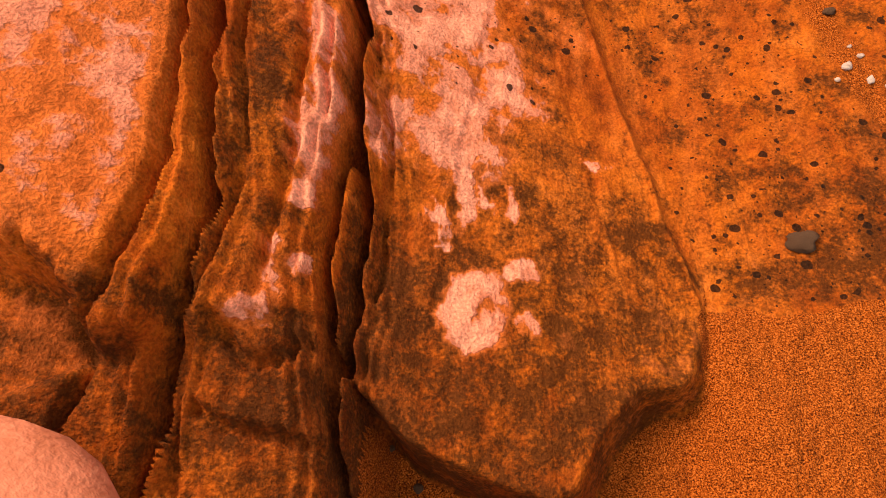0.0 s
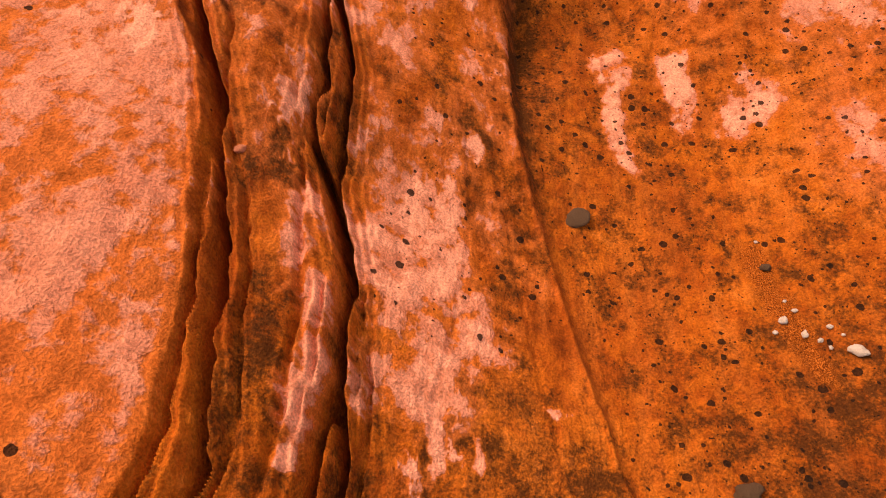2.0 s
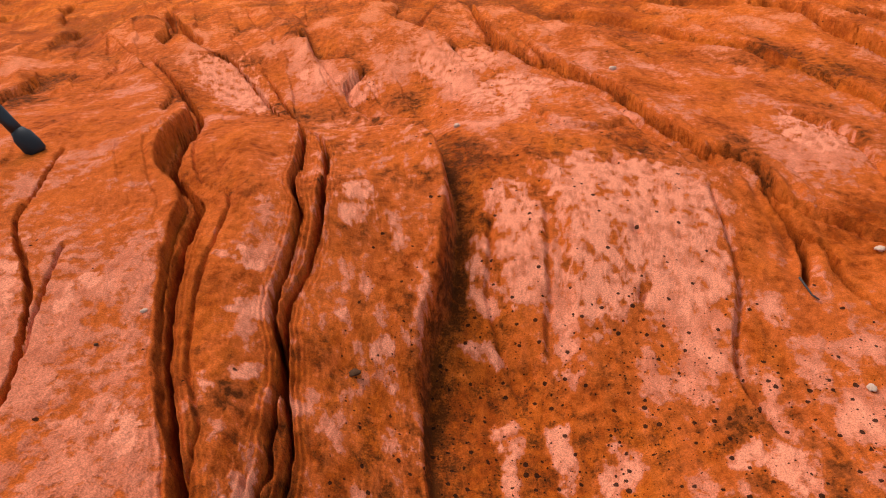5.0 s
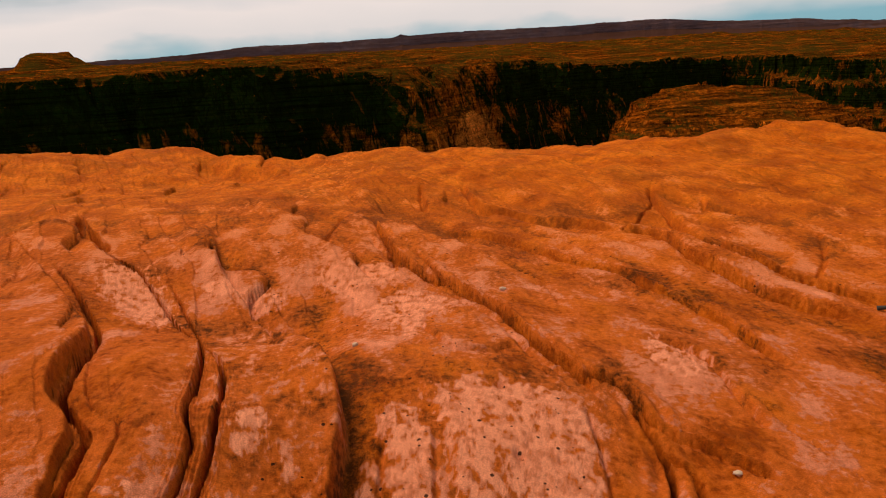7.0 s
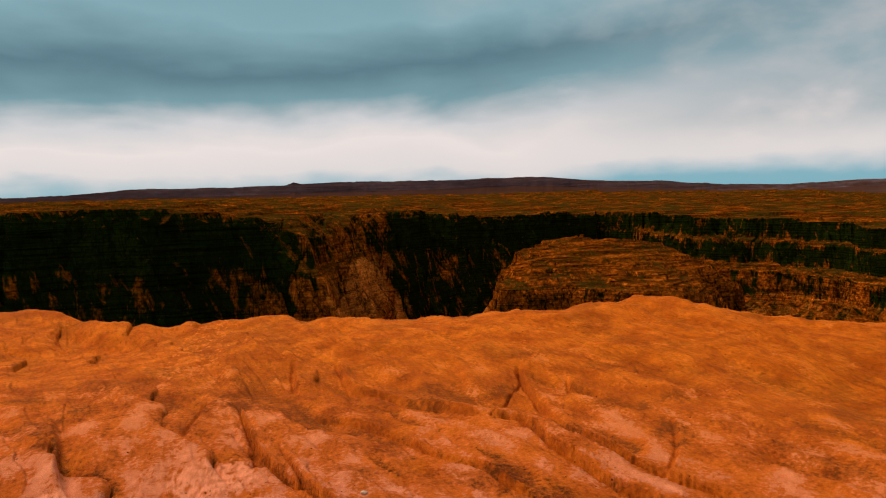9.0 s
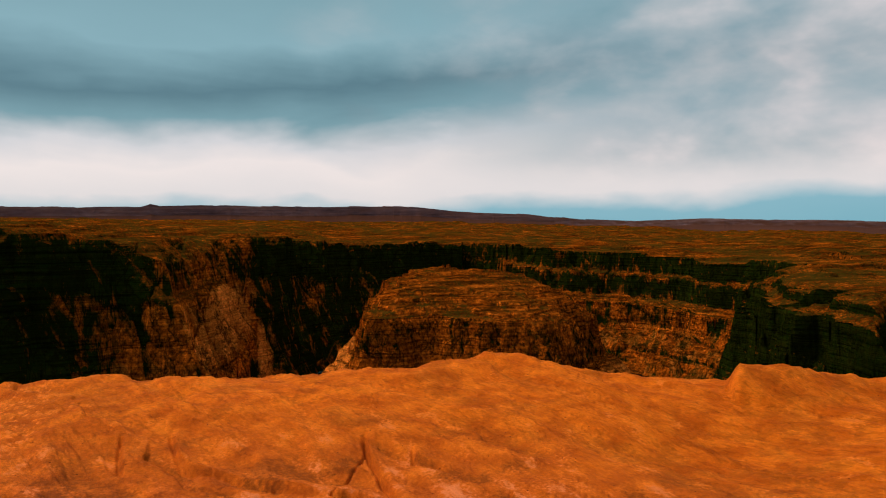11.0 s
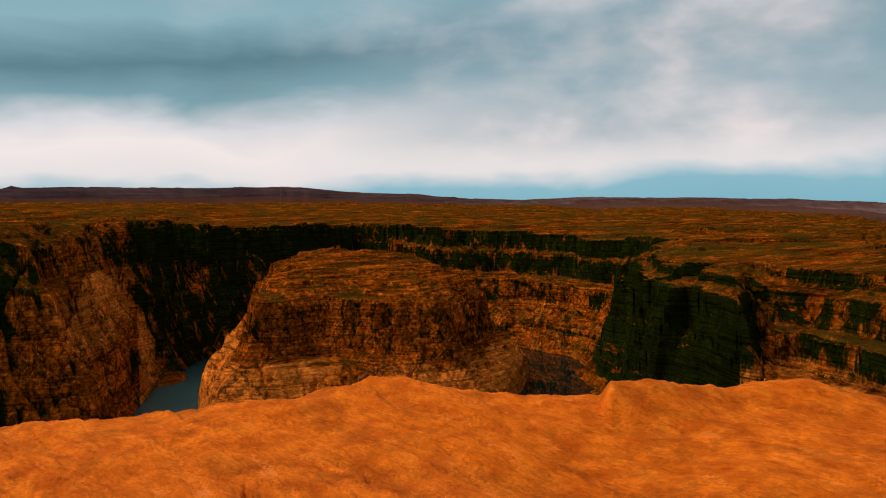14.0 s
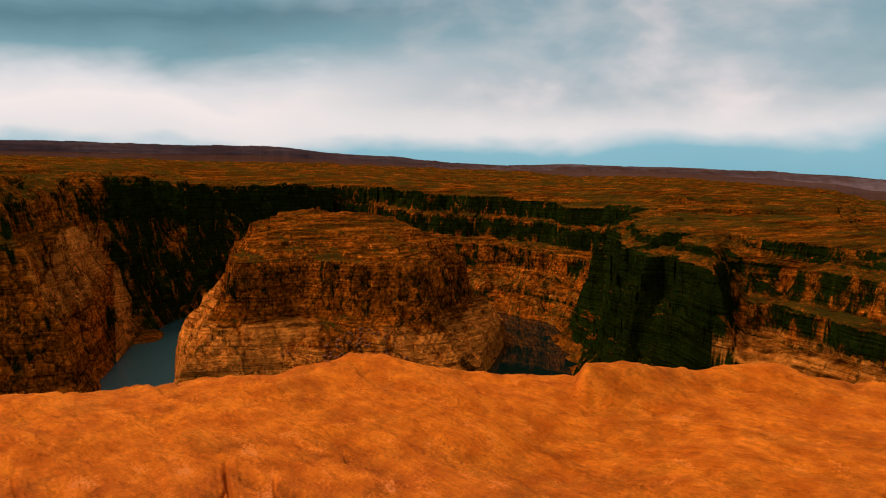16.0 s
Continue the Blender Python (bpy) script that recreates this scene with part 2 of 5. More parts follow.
    h = math_node(tree, "ADD", math_node(tree, "MULTIPLY", grain, 0.30), math_node(tree, "MULTIPLY", mottle, 0.55))
    h = math_node(tree, "ADD", h, math_node(tree, "MULTIPLY", skin, 0.12))
    h = math_node(tree, "MULTIPLY", h, math_node(tree, "SUBTRACT", 1.0, math_node(tree, "MULTIPLY", clean, 0.55)))
    h = math_node(tree, "ADD", h, math_node(tree, "MULTIPLY", bedding, math_node(tree, "MULTIPLY", clean, 2.4)))
    bump(tree, bsdf, h, 0.007, 1.0)
    return m


def stone_material(name, c1, c2, scale=90.0):
    m, tree, bsdf = material(name)
    vec = tree.nodes.new("ShaderNodeTexCoord").outputs["Object"]
    a = noise_node(tree, vec, scale, 5.0, 0.65)
    g = noise_node(tree, vec, scale * 9, 2.0, 0.6)
    tree.links.new(ramp(tree, math_node(tree, "ADD", math_node(tree, "MULTIPLY", a, 0.7), math_node(tree, "MULTIPLY", g, 0.3)), [(0.32, c1), (0.66, c2)]), bsdf.inputs["Base Color"])
    bsdf.inputs["Roughness"].default_value = 0.9
    bsdf.inputs["Specular IOR Level"].default_value = 0.1
    bump(tree, bsdf, g, 0.0012, 0.7)
    return m


def cliff_material():
    m, tree, bsdf = material("canyon_sandstone")
    links = tree.links
    vec = position(tree)
    geo = tree.nodes.new("ShaderNodeNewGeometry")
    nz = tree.nodes.new("ShaderNodeSeparateXYZ")
    links.new(geo.outputs["Normal"], nz.inputs[0])
    pz = tree.nodes.new("ShaderNodeSeparateXYZ")
    links.new(vec, pz.inputs[0])
    big = noise_node(tree, vec, 0.012, 5.0, 0.6)
    beds = noise_node(tree, stretch(tree, vec, 0.006, 0.006, 0.16), 1.0, 5.0, 0.6)
    fine = noise_node(tree, vec, 0.25, 7.0, 0.68)
    col = ramp(tree, math_node(tree, "ADD", math_node(tree, "MULTIPLY", beds, 0.3), math_node(tree, "MULTIPLY", fine, 0.7)),
               [(0.38, (0.070, 0.013, 0.001)), (0.5, (0.38, 0.070, 0.004)), (0.63, (0.82, 0.180, 0.012))])
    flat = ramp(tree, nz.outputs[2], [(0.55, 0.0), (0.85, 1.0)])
    # desert varnish and shade, both put into the dark colour of steep faces
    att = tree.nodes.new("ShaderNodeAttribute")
    att.attribute_name = "varnish_shade"
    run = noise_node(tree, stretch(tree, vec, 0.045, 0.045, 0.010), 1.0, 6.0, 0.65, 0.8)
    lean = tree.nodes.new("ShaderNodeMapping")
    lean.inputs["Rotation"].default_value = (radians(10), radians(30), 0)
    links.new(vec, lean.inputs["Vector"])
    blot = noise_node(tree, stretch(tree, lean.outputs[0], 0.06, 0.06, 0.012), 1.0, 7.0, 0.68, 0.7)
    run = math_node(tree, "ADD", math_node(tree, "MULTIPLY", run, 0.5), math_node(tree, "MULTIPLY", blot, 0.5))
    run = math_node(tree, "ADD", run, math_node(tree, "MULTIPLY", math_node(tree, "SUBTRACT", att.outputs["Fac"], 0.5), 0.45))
    varnish_shade = math_node(tree, "MULTIPLY", ramp(tree, run, [(0.445, 0.0), (0.515, 0.98)]), math_node(tree, "SUBTRACT", 1.0, flat))
    col = mix(tree, varnish_shade, col, (0.0058, 0.0165, 0.0016))
    # washed pale rock low on the walls
    low = tree.nodes.new("ShaderNodeAttribute")
    low.attribute_name = "washed"
    clean = math_node(tree, "ADD", low.outputs["Fac"], math_node(tree, "MULTIPLY", math_node(tree, "SUBTRACT", blot, 0.5), 1.2))
    pale = ramp(tree, fine, [(0.35, (0.50, 0.108, 0.010)), (0.65, (0.95, 0.270, 0.036))])
    col = mix(tree, ramp(tree, clean, [(0.38, 0.0), (0.68, 0.9)]), col, pale)
    # joints and cross-bedding
    for sx, sz, tilt, width, least, most in ((0.022, 0.008, 28, 0.055, 0.72, 1.25), (0.05, 0.015, -32, 0.05, 0.8, 1.2)):
        vor = node(tree, "ShaderNodeTexVoronoi", Scale=1.0)
        vor.feature = "DISTANCE_TO_EDGE"
        warp = tree.nodes.new("ShaderNodeVectorMath")
        warp.operation = "ADD"
        tip = tree.nodes.new("ShaderNodeMapping")
        tip.inputs["Rotation"].default_value = (0, radians(tilt), 0)
        links.new(vec, tip.inputs["Vector"])
        links.new(stretch(tree, tip.outputs[0], sx, sx, sz), warp.inputs[0])
        wn = node(tree, "ShaderNodeTexNoise", Scale=0.06, Detail=5.0)
        links.new(vec, wn.inputs["Vector"])
        links.new(wn.outputs["Color"], warp.inputs[1])
        links.new(warp.outputs[0], vor.inputs["Vector"])
        plate = node(tree, "ShaderNodeTexVoronoi", Scale=1.0)
        links.new(warp.outputs[0], plate.inputs["Vector"])
        tone = tree.nodes.new("ShaderNodeSeparateColor")
        links.new(plate.outputs["Color"], tone.inputs[0])
        steep = math_node(tree, "SUBTRACT", 1.0, math_node(tree, "MULTIPLY", flat, 0.75))
        col = mix(tree, steep, col, mix(tree, 1.0, col, ramp(tree, tone.outputs[0], [(0.0, least), (1.0, most)]), "MULTIPLY"))
        crack = math_node(tree, "MULTIPLY", ramp(tree, vor.outputs["Distance"], [(0.0, 0.92), (width, 0.0)]), steep)
        if sx > 0.04:
            crack = math_node(tree, "MULTIPLY", crack, math_node(tree, "SUBTRACT", 1.0, math_node(tree, "MULTIPLY", low.outputs["Fac"], 0.9), clamp=True))
        crack = math_node(tree, "MULTIPLY", crack, ramp(tree, blot, [(0.40, 0.4), (0.52, 1.0)]))
        col = mix(tree, crack, col, (0.007, 0.008, 0.001))
    # upright joints and thin level beds
    upright = noise_node(tree, stretch(tree, vec, 0.085, 0.085, 0.011), 1.0, 5.0, 0.6, 0.5)
    upright = math_node(tree, "ABSOLUTE", math_node(tree, "SUBTRACT", upright, 0.5))
    upright = ramp(tree, upright, [(0.0, 0.9), (0.022, 0.0)])
    upright = math_node(tree, "MULTIPLY", upright, math_node(tree, "SUBTRACT", 1.0, math_node(tree, "MULTIPLY", low.outputs["Fac"], 0.9), clamp=True))
    col = mix(tree, math_node(tree, "MULTIPLY", upright, math_node(tree, "SUBTRACT", 1.0, flat)), col, (0.007, 0.008, 0.001))
    slit = noise_node(tree, stretch(tree, lean.outputs[0], 0.24, 0.24, 0.04), 1.0, 4.0, 0.6, 0.4)
    slit = ramp(tree, math_node(tree, "ABSOLUTE", math_node(tree, "SUBTRACT", slit, 0.5)), [(0.0, 0.8), (0.03, 0.0)])
    slit = math_node(tree, "MULTIPLY", slit, ramp(tree, blot, [(0.42, 0.1), (0.55, 1.0)]))
    col = mix(tree, math_node(tree, "MULTIPLY", slit, math_node(tree, "SUBTRACT", 1.0, flat)), col, (0.007, 0.008, 0.001))
    level = noise_node(tree, stretch(tree, vec, 0.012, 0.012, 0.55), 1.0, 5.0, 0.65, 0.3)
    col = mix(tree, 1.0, col, ramp(tree, level, [(0.36, 0.38), (0.46, 0.9), (0.62, 1.25)]), "MULTIPLY")
    # broken ledges and scrub on the flats
    slabs = ramp(tree, noise_node(tree, stretch(tree, vec, 0.012, 0.06, 0.3, -20), 1.0, 7.0, 0.72), [(0.40, 0.10), (0.50, 0.36), (0.62, 0.88)])
    col = mix(tree, flat, col, mix(tree, 1.0, col, slabs, "MULTIPLY"))
    scrub = noise_node(tree, vec, 0.45, 3.0, 0.7)
    green = math_node(tree, "MULTIPLY", ramp(tree, math_node(tree, "ADD", math_node(tree, "MULTIPLY", scrub, 0.6), math_node(tree, "MULTIPLY", big, 0.45)), [(0.485, 0.0), (0.56, 0.85)]), flat)
    bare = math_node(tree, "SUBTRACT", 1.0, math_node(tree, "MULTIPLY", low.outputs["Fac"], 2.0), clamp=True)
    col = mix(tree, math_node(tree, "MULTIPLY", green, bare), col, (0.042, 0.030, 0.004))
    links.new(col, bsdf.inputs["Base Color"])
    bsdf.inputs["Roughness"].default_value = 0.95
    bsdf.inputs["Specular IOR Level"].default_value = 0.0
    bump(tree, bsdf, math_node(tree, "ADD", math_node(tree, "MULTIPLY", fine, 0.55), math_node(tree, "ADD", math_node(tree, "MULTIPLY", beds, 0.7), math_node(tree, "MULTIPLY", level, 0.5))), 7.0, 1.0)
    return m


def mesa_material():
    m, tree, bsdf = material("far_mesa_hazed")
    vec = position(tree)
    beds = noise_node(tree, stretch(tree, vec, 0.0015, 0.0015, 0.03), 1.0, 4.0, 0.6)
    ribs = noise_node(tree, stretch(tree, vec, 0.003, 0.003, 0.006), 1.0, 5.0, 0.65)
    # purple-grey rock tones with the distance haze mixed in
    col = ramp(tree, math_node(tree, "ADD", math_node(tree, "MULTIPLY", beds, 0.5), math_node(tree, "MULTIPLY", ribs, 0.5)),
               [(0.38, (0.050, 0.031, 0.038)), (0.52, (0.135, 0.076, 0.082)), (0.66, (0.24, 0.130, 0.120))])
    # distance haze put into the colour: the range pales to lavender eastward
    place = tree.nodes.new("ShaderNodeSeparateXYZ")
    tree.links.new(vec, place.inputs[0])
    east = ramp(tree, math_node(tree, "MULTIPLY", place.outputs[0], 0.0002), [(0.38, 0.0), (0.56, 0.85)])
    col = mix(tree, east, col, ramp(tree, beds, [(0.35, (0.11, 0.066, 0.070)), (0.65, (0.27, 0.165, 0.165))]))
    up = tree.nodes.new("ShaderNodeSeparateXYZ")
    tree.links.new(tree.nodes.new("ShaderNodeNewGeometry").outputs["Normal"], up.inputs[0])
    # red talus aprons under the cliff bands
    col = mix(tree, ramp(tree, up.outputs[2], [(0.25, 0.0), (0.7, 0.9)]), col, (0.060, 0.022, 0.012))
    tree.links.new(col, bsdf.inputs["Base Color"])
    bsdf.inputs["Roughness"].default_value = 1.0
    bsdf.inputs["Specular IOR Level"].default_value = 0.0
    bump(tree, bsdf, math_node(tree, "ADD", beds, ribs), 16.0, 0.7)
    return m


def water_material():
    m, tree, bsdf = material("river_water")
    vec = position(tree)
    ripple_sheen = tree.nodes.new("ShaderNodeAttribute")
    ripple_sheen.attribute_name = "riffle_sheen"
    # riffled reach has sky reflection painted in as teal, the calm one shade
    tree.links.new(mix(tree, ripple_sheen.outputs["Fac"], (0.002, 0.007, 0.005), (0.007, 0.030, 0.028)), bsdf.inputs["Base Color"])
    bsdf.inputs["IOR"].default_value = 1.33
    tree.links.new(math_node(tree, "MULTIPLY_ADD", ripple_sheen.outputs["Fac"], 0.24, 0.03), bsdf.inputs["Roughness"])
    waves = noise_node(tree, stretch(tree, vec, 0.10, 0.25, 0.1), 1.0, 4.0, 0.6)
    bump(tree, bsdf, math_node(tree, "MULTIPLY", waves, ripple_sheen.outputs["Fac"]), 2.2, 0.9)
    return m


def plain_material(name, colour, rough, metal=0.0):
    m, tree, bsdf = material(name)
    vec = tree.nodes.new("ShaderNodeTexCoord").outputs["Object"]
    g = noise_node(tree, vec, 140.0, 4.0, 0.6)
    dim = tuple(c * 0.6 for c in colour)
    tree.links.new(ramp(tree, g, [(0.35, dim), (0.65, colour)]), bsdf.inputs["Base Color"])
    bsdf.inputs["Roughness"].default_value, bsdf.inputs["Metallic"].default_value = rough, metal
    bump(tree, bsdf, g, 0.0005, 0.4)
    return m


SANDSTONE = sandstone_material()
CLIFF = cliff_material()
MESA = mesa_material()
WATER = water_material()
QUARTZ = stone_material("white_quartz", (0.46, 0.24, 0.13), (0.80, 0.54, 0.38))
GREY_STONE = stone_material("grey_stone", (0.050, 0.021, 0.008), (0.15, 0.066, 0.028))
RED_STONE = stone_material("pink_sandstone", (0.36, 0.086, 0.030), (0.66, 0.190, 0.085), 2.2)
TALUS = stone_material("talus_stone", (0.10, 0.026, 0.007), (0.26, 0.075, 0.022), 0.8)
BLACK = plain_material("black_rubber", (0.005, 0.0055, 0.005), 0.7)
CARBON = plain_material("black_tube", (0.005, 0.0055, 0.005), 0.5)
TWIG = plain_material("dry_twig", (0.05, 0.035, 0.025), 0.9)

# ---- the rock ledge at the rim ----
CENTRE = (0.10, -0.35)
# broad swells of the ledge: x, y, radius, height
SWELLS = [
    (-1.54, 0.20, 1.10, 0.246), (0.41, 0.30, 0.45, -0.083), (-0.43, 1.15, 0.45, 0.082), (-0.90, 4.26, 1.10, -0.203),
    (1.61, 1.68, 1.10, -0.098), (-0.42, 0.30, 0.30, 0.111), (-2.18, 1.32, 1.10, 0.098), (-0.51, -0.23, 0.30, 0.087),
    (0.53, 2.69, 0.70, -0.080), (1.02, 4.22, 0.70, -0.087), (-0.08, 0.25, 0.30, -0.040), (0.91, -0.52, 0.45, -0.090),
    (2.73, 2.15, 0.45, -0.075), (-2.19, 3.59, 0.70, -0.079), (-0.83, 0.69, 0.30, 0.057), (0.13, 0.65, 0.30, -0.054),
    (1.04, 0.53, 0.45, -0.026), (-0.10, 1.76, 0.45, -0.035), (0.08, 1.02, 0.45, 0.041), (4.35, 0.92, 0.70, 0.055),
]
# smaller lumps and hollows of the layered part
LUMPS = [
    (-0.18, 0.15, 0.13, 0.043), (0.14, 0.17, 0.20, -0.014), (0.44, 0.40, 0.20, 0.025), (-0.51, 0.28, 0.20, -0.030),
    (0.08, 0.51, 0.13, -0.027), (-0.29, 0.71, 0.20, 0.029), (-0.23, 0.31, 0.09, 0.020), (0.02, 0.33, 0.09, -0.024),
    (-0.19, 1.47, 0.30, -0.079), (0.41, -0.04, 0.13, -0.009), (-0.11, 0.15, 0.06, -0.022), (0.55, 0.87, 0.13, -0.024),
    (0.21, 0.87, 0.13, 0.021), (0.07, 0.66, 0.06, -0.027), (-0.21, 0.47, 0.09, 0.021), (-0.13, 0.86, 0.09, 0.029),
    (0.22, -0.03, 0.09, -0.012), (-0.03, 0.59, 0.06, -0.025), (-0.09, 0.38, 0.06, -0.015), (-0.37, 0.47, 0.13, -0.010),
    (0.05, 0.16, 0.06, -0.008),
]
# joints between the layers, from the near end away
SLAB_EDGE = [(-0.20, 0.04), (-0.178, 0.10), (-0.171, 0.14), (-0.174, 0.18), (-0.179, 0.245), (-0.193, 0.326), (-0.206, 0.397),
             (-0.235, 0.465), (-0.264, 0.54), (-0.292, 0.652), (-0.308, 0.745), (-0.322, 0.834), (-0.392, 0.941), (-0.431, 1.20),
             (-0.57, 1.49), (-0.82, 1.91), (-1.20, 2.50)]
JOINT_A = [(-0.169, 0.02), (-0.162, 0.08), (-0.155, 0.137), (-0.158, 0.167), (-0.164, 0.205), (-0.169, 0.25), (-0.187, 0.33),
           (-0.204, 0.40), (-0.229, 0.47), (-0.252, 0.526), (-0.282, 0.65), (-0.294, 0.75), (-0.306, 0.835), (-0.378, 0.945),
           (-0.424, 1.21), (-0.56, 1.53), (-0.80, 1.95)]
FIN_EDGE = [(-0.158, 0.03), (-0.159, 0.075), (-0.149, 0.13), (-0.149, 0.174), (-0.157, 0.25), (-0.166, 0.29), (-0.178, 0.335),
            (-0.197, 0.392), (-0.200, 0.44), (-0.207, 0.465), (-0.239, 0.551), (-0.258, 0.661), (-0.260, 0.744), (-0.264, 0.841),
            (-0.343, 0.942), (-0.424, 1.22)]
RIB = [(-0.134, 0.10), (-0.134, 0.146), (-0.131, 0.183), (-0.132, 0.21), (-0.131, 0.24), (-0.136, 0.275), (-0.150, 0.36), (-0.165, 0.44)]
JOINT_B = [(-0.102, 0.00), (-0.108, 0.065), (-0.112, 0.10), (-0.115, 0.145), (-0.114, 0.19), (-0.111, 0.22), (-0.117, 0.276),
           (-0.136, 0.35), (-0.150, 0.394), (-0.148, 0.45), (-0.155, 0.51), (-0.160, 0.583), (-0.178, 0.64), (-0.176, 0.71),
           (-0.169, 0.82), (-0.189, 0.88), (-0.219, 1.12), (-0.323, 1.48), (-0.475, 1.85)]
JOINT_C = [(-0.106, 0.085), (-0.105, 0.16), (-0.112, 0.224), (-0.114, 0.28), (-0.130, 0.342), (-0.135, 0.382), (-0.135, 0.468),
           (-0.146, 0.52), (-0.157, 0.583), (-0.166, 0.66), (-0.152, 0.73), (-0.146, 0.864), (-0.18, 1.086), (-0.265, 1.275),
           (-0.369, 1.51), (-0.555, 1.89), (-0.709, 2.09), (-1.03, 2.73)]
BROW = [(0.060, 0.136), (0.045, 0.195), (0.025, 0.278), (0.009, 0.354), (-0.013, 0.458), (-0.022, 0.575), (-0.018, 0.68),
        (0.008, 0.758), (0.015, 0.83), (0.022, 0.94), (-0.008, 1.134), (-0.086, 1.40), (-0.165, 1.53), (-0.332, 1.87),
        (-0.406, 2.175), (-0.572, 2.52)]
NOSE = [(-0.098, 0.074), (-0.087, 0.062), (-0.054, 0.045), (-0.015, 0.037), (-0.003, 0.055), (0.006, 0.071), (0.024, 0.092),
        (0.048, 0.099), (0.058, 0.138)]
HUMP_FOOT = [(0.181, 0.60), (0.162, 0.68), (0.167, 0.75), (0.180, 0.88), (0.163, 1.01), (0.12, 1.15)]
SEAM_A = [(0.367, 0.549), (0.352, 0.654), (0.399, 0.784), (0.420, 0.916), (0.428, 1.025)]
CLEFT_A = [(0.485, 0.778), (0.522, 0.88), (0.520, 0.98), (0.522, 1.08), (0.441, 1.164), (0.40, 1.29), (0.368, 1.50), (0.276, 1.79), (0.21, 2.17)]
CLEFT_B = [(0.573, 0.71), (0.546, 0.79), (0.555, 0.876), (0.532, 0.92), (0.512, 1.055)]
CLEFT_C = [(0.674, 1.361), (0.749, 1.240), (0.731, 1.065), (0.734, 0.954)]
CLEFT_D = [(0.466, 1.156), (0.532, 1.078), (0.545, 0.985), (0.613, 0.925), (0.68, 0.83)]
CLEFT_E = [(0.312, 2.511), (0.461, 2.369), (0.589, 2.202), (0.678, 1.968), (0.775, 1.835), (0.815, 1.680), (0.877, 1.571), (0.904, 1.442), (0.902, 1.311), (0.913, 1.177)]
CLEFT_F = [(0.955, 2.287), (1.054, 2.247), (1.052, 2.032), (1.076, 1.884), (1.122, 1.675), (1.166, 1.584), (1.24, 1.46)]
CLEFT_G = [(1.274, 2.821), (1.204, 2.589), (1.167, 2.154), (1.210, 1.862), (1.302, 1.694), (1.348, 1.635), (1.454, 1.497)]
CLEFT_H = [(0.509, 3.179), (0.522, 2.757), (0.641, 2.645), (0.813, 2.441), (0.955, 2.287)]
CLEFT_I = [(1.572, 2.107), (1.452, 1.892), (1.307, 1.715)]
CLEFT_N = [(0.066, 2.643), (0.152, 2.108), (0.223, 1.874), (0.303, 1.744), (0.363, 1.557), (0.392, 1.421), (0.414, 1.271), (0.450, 1.168), (0.470, 1.055)]
CLEFT_O = [(0.179, 1.470), (0.223, 1.258), (0.286, 1.231), (0.364, 1.282), (0.414, 1.271)]
CROSS = [(0.955, 2.290), (1.080, 2.450), (1.208, 2.626)]
NOTCH_A = [(-0.017, 2.566), (-0.040, 2.385), (-0.069, 2.206)]
NOTCH_B = [(0.135, 2.114), (0.156, 1.999), (0.168, 1.945)]
NOTCH_C = [(0.322, 3.131), (0.306, 2.966), (0.307, 2.736)]
NOTCH_D = [(1.399, 2.599), (1.340, 2.426)]
FAR_LIP = [(-0.731, 2.568), (-0.515, 2.462), (-0.411, 2.217), (-0.304, 1.784)]
FAR_JOINT = [(-0.962, 2.578), (-0.857, 2.344), (-0.705, 2.118)]
SIDE_SEAM = [(-0.108, 0.280), (-0.104, 0.257), (-0.099, 0.224), (-0.096, 0.192), (-0.097, 0.162), (-0.096, 0.129), (-0.107, 0.111)]
RUNNEL_A = [(0.080, 0.947), (0.072, 0.842), (0.062, 0.780), (0.070, 0.720), (0.076, 0.682), (0.092, 0.643)]
RUNNEL_B = [(0.160, 0.93), (0.156, 0.870), (0.145, 0.773), (0.133, 0.716), (0.134, 0.678)]
CLEFT_J = [(-0.56, 1.02), (-0.52, 0.85), (-0.50, 0.75), (-0.42, 0.62), (-0.379, 0.504), (-0.36, 0.44)]
CLEFT_K = [(-0.419, 0.704), (-0.398, 0.60), (-0.374, 0.505)]
SLAB_END = [(-0.185, 0.070), (-0.200, 0.098), (-0.225, 0.108), (-0.26, 0.115), (-0.32, 0.12), (-0.45, 0.12)]
MID_SEAM = [(-0.075, 0.11), (-0.068, 0.17), (-0.062, 0.23), (-0.055, 0.30), (-0.052, 0.40), (-0.06, 0.5)]
FLUTE_A = [(0.020, 0.15), (0.004, 0.22), (-0.012, 0.30), (-0.030, 0.42), (-0.045, 0.52)]
FLUTE_B = [(0.10, 0.56), (0.115, 0.62), (0.13, 0.70), (0.14, 0.80)]
BLOCK_A = [(-0.155, 0.062), (-0.140, 0.055), (-0.120, 0.052), (-0.104, 0.047)]
BLOCK_B = [(-0.150, 0.098), (-0.140, 0.085), (-0.130, 0.080), (-0.115, 0.095)]
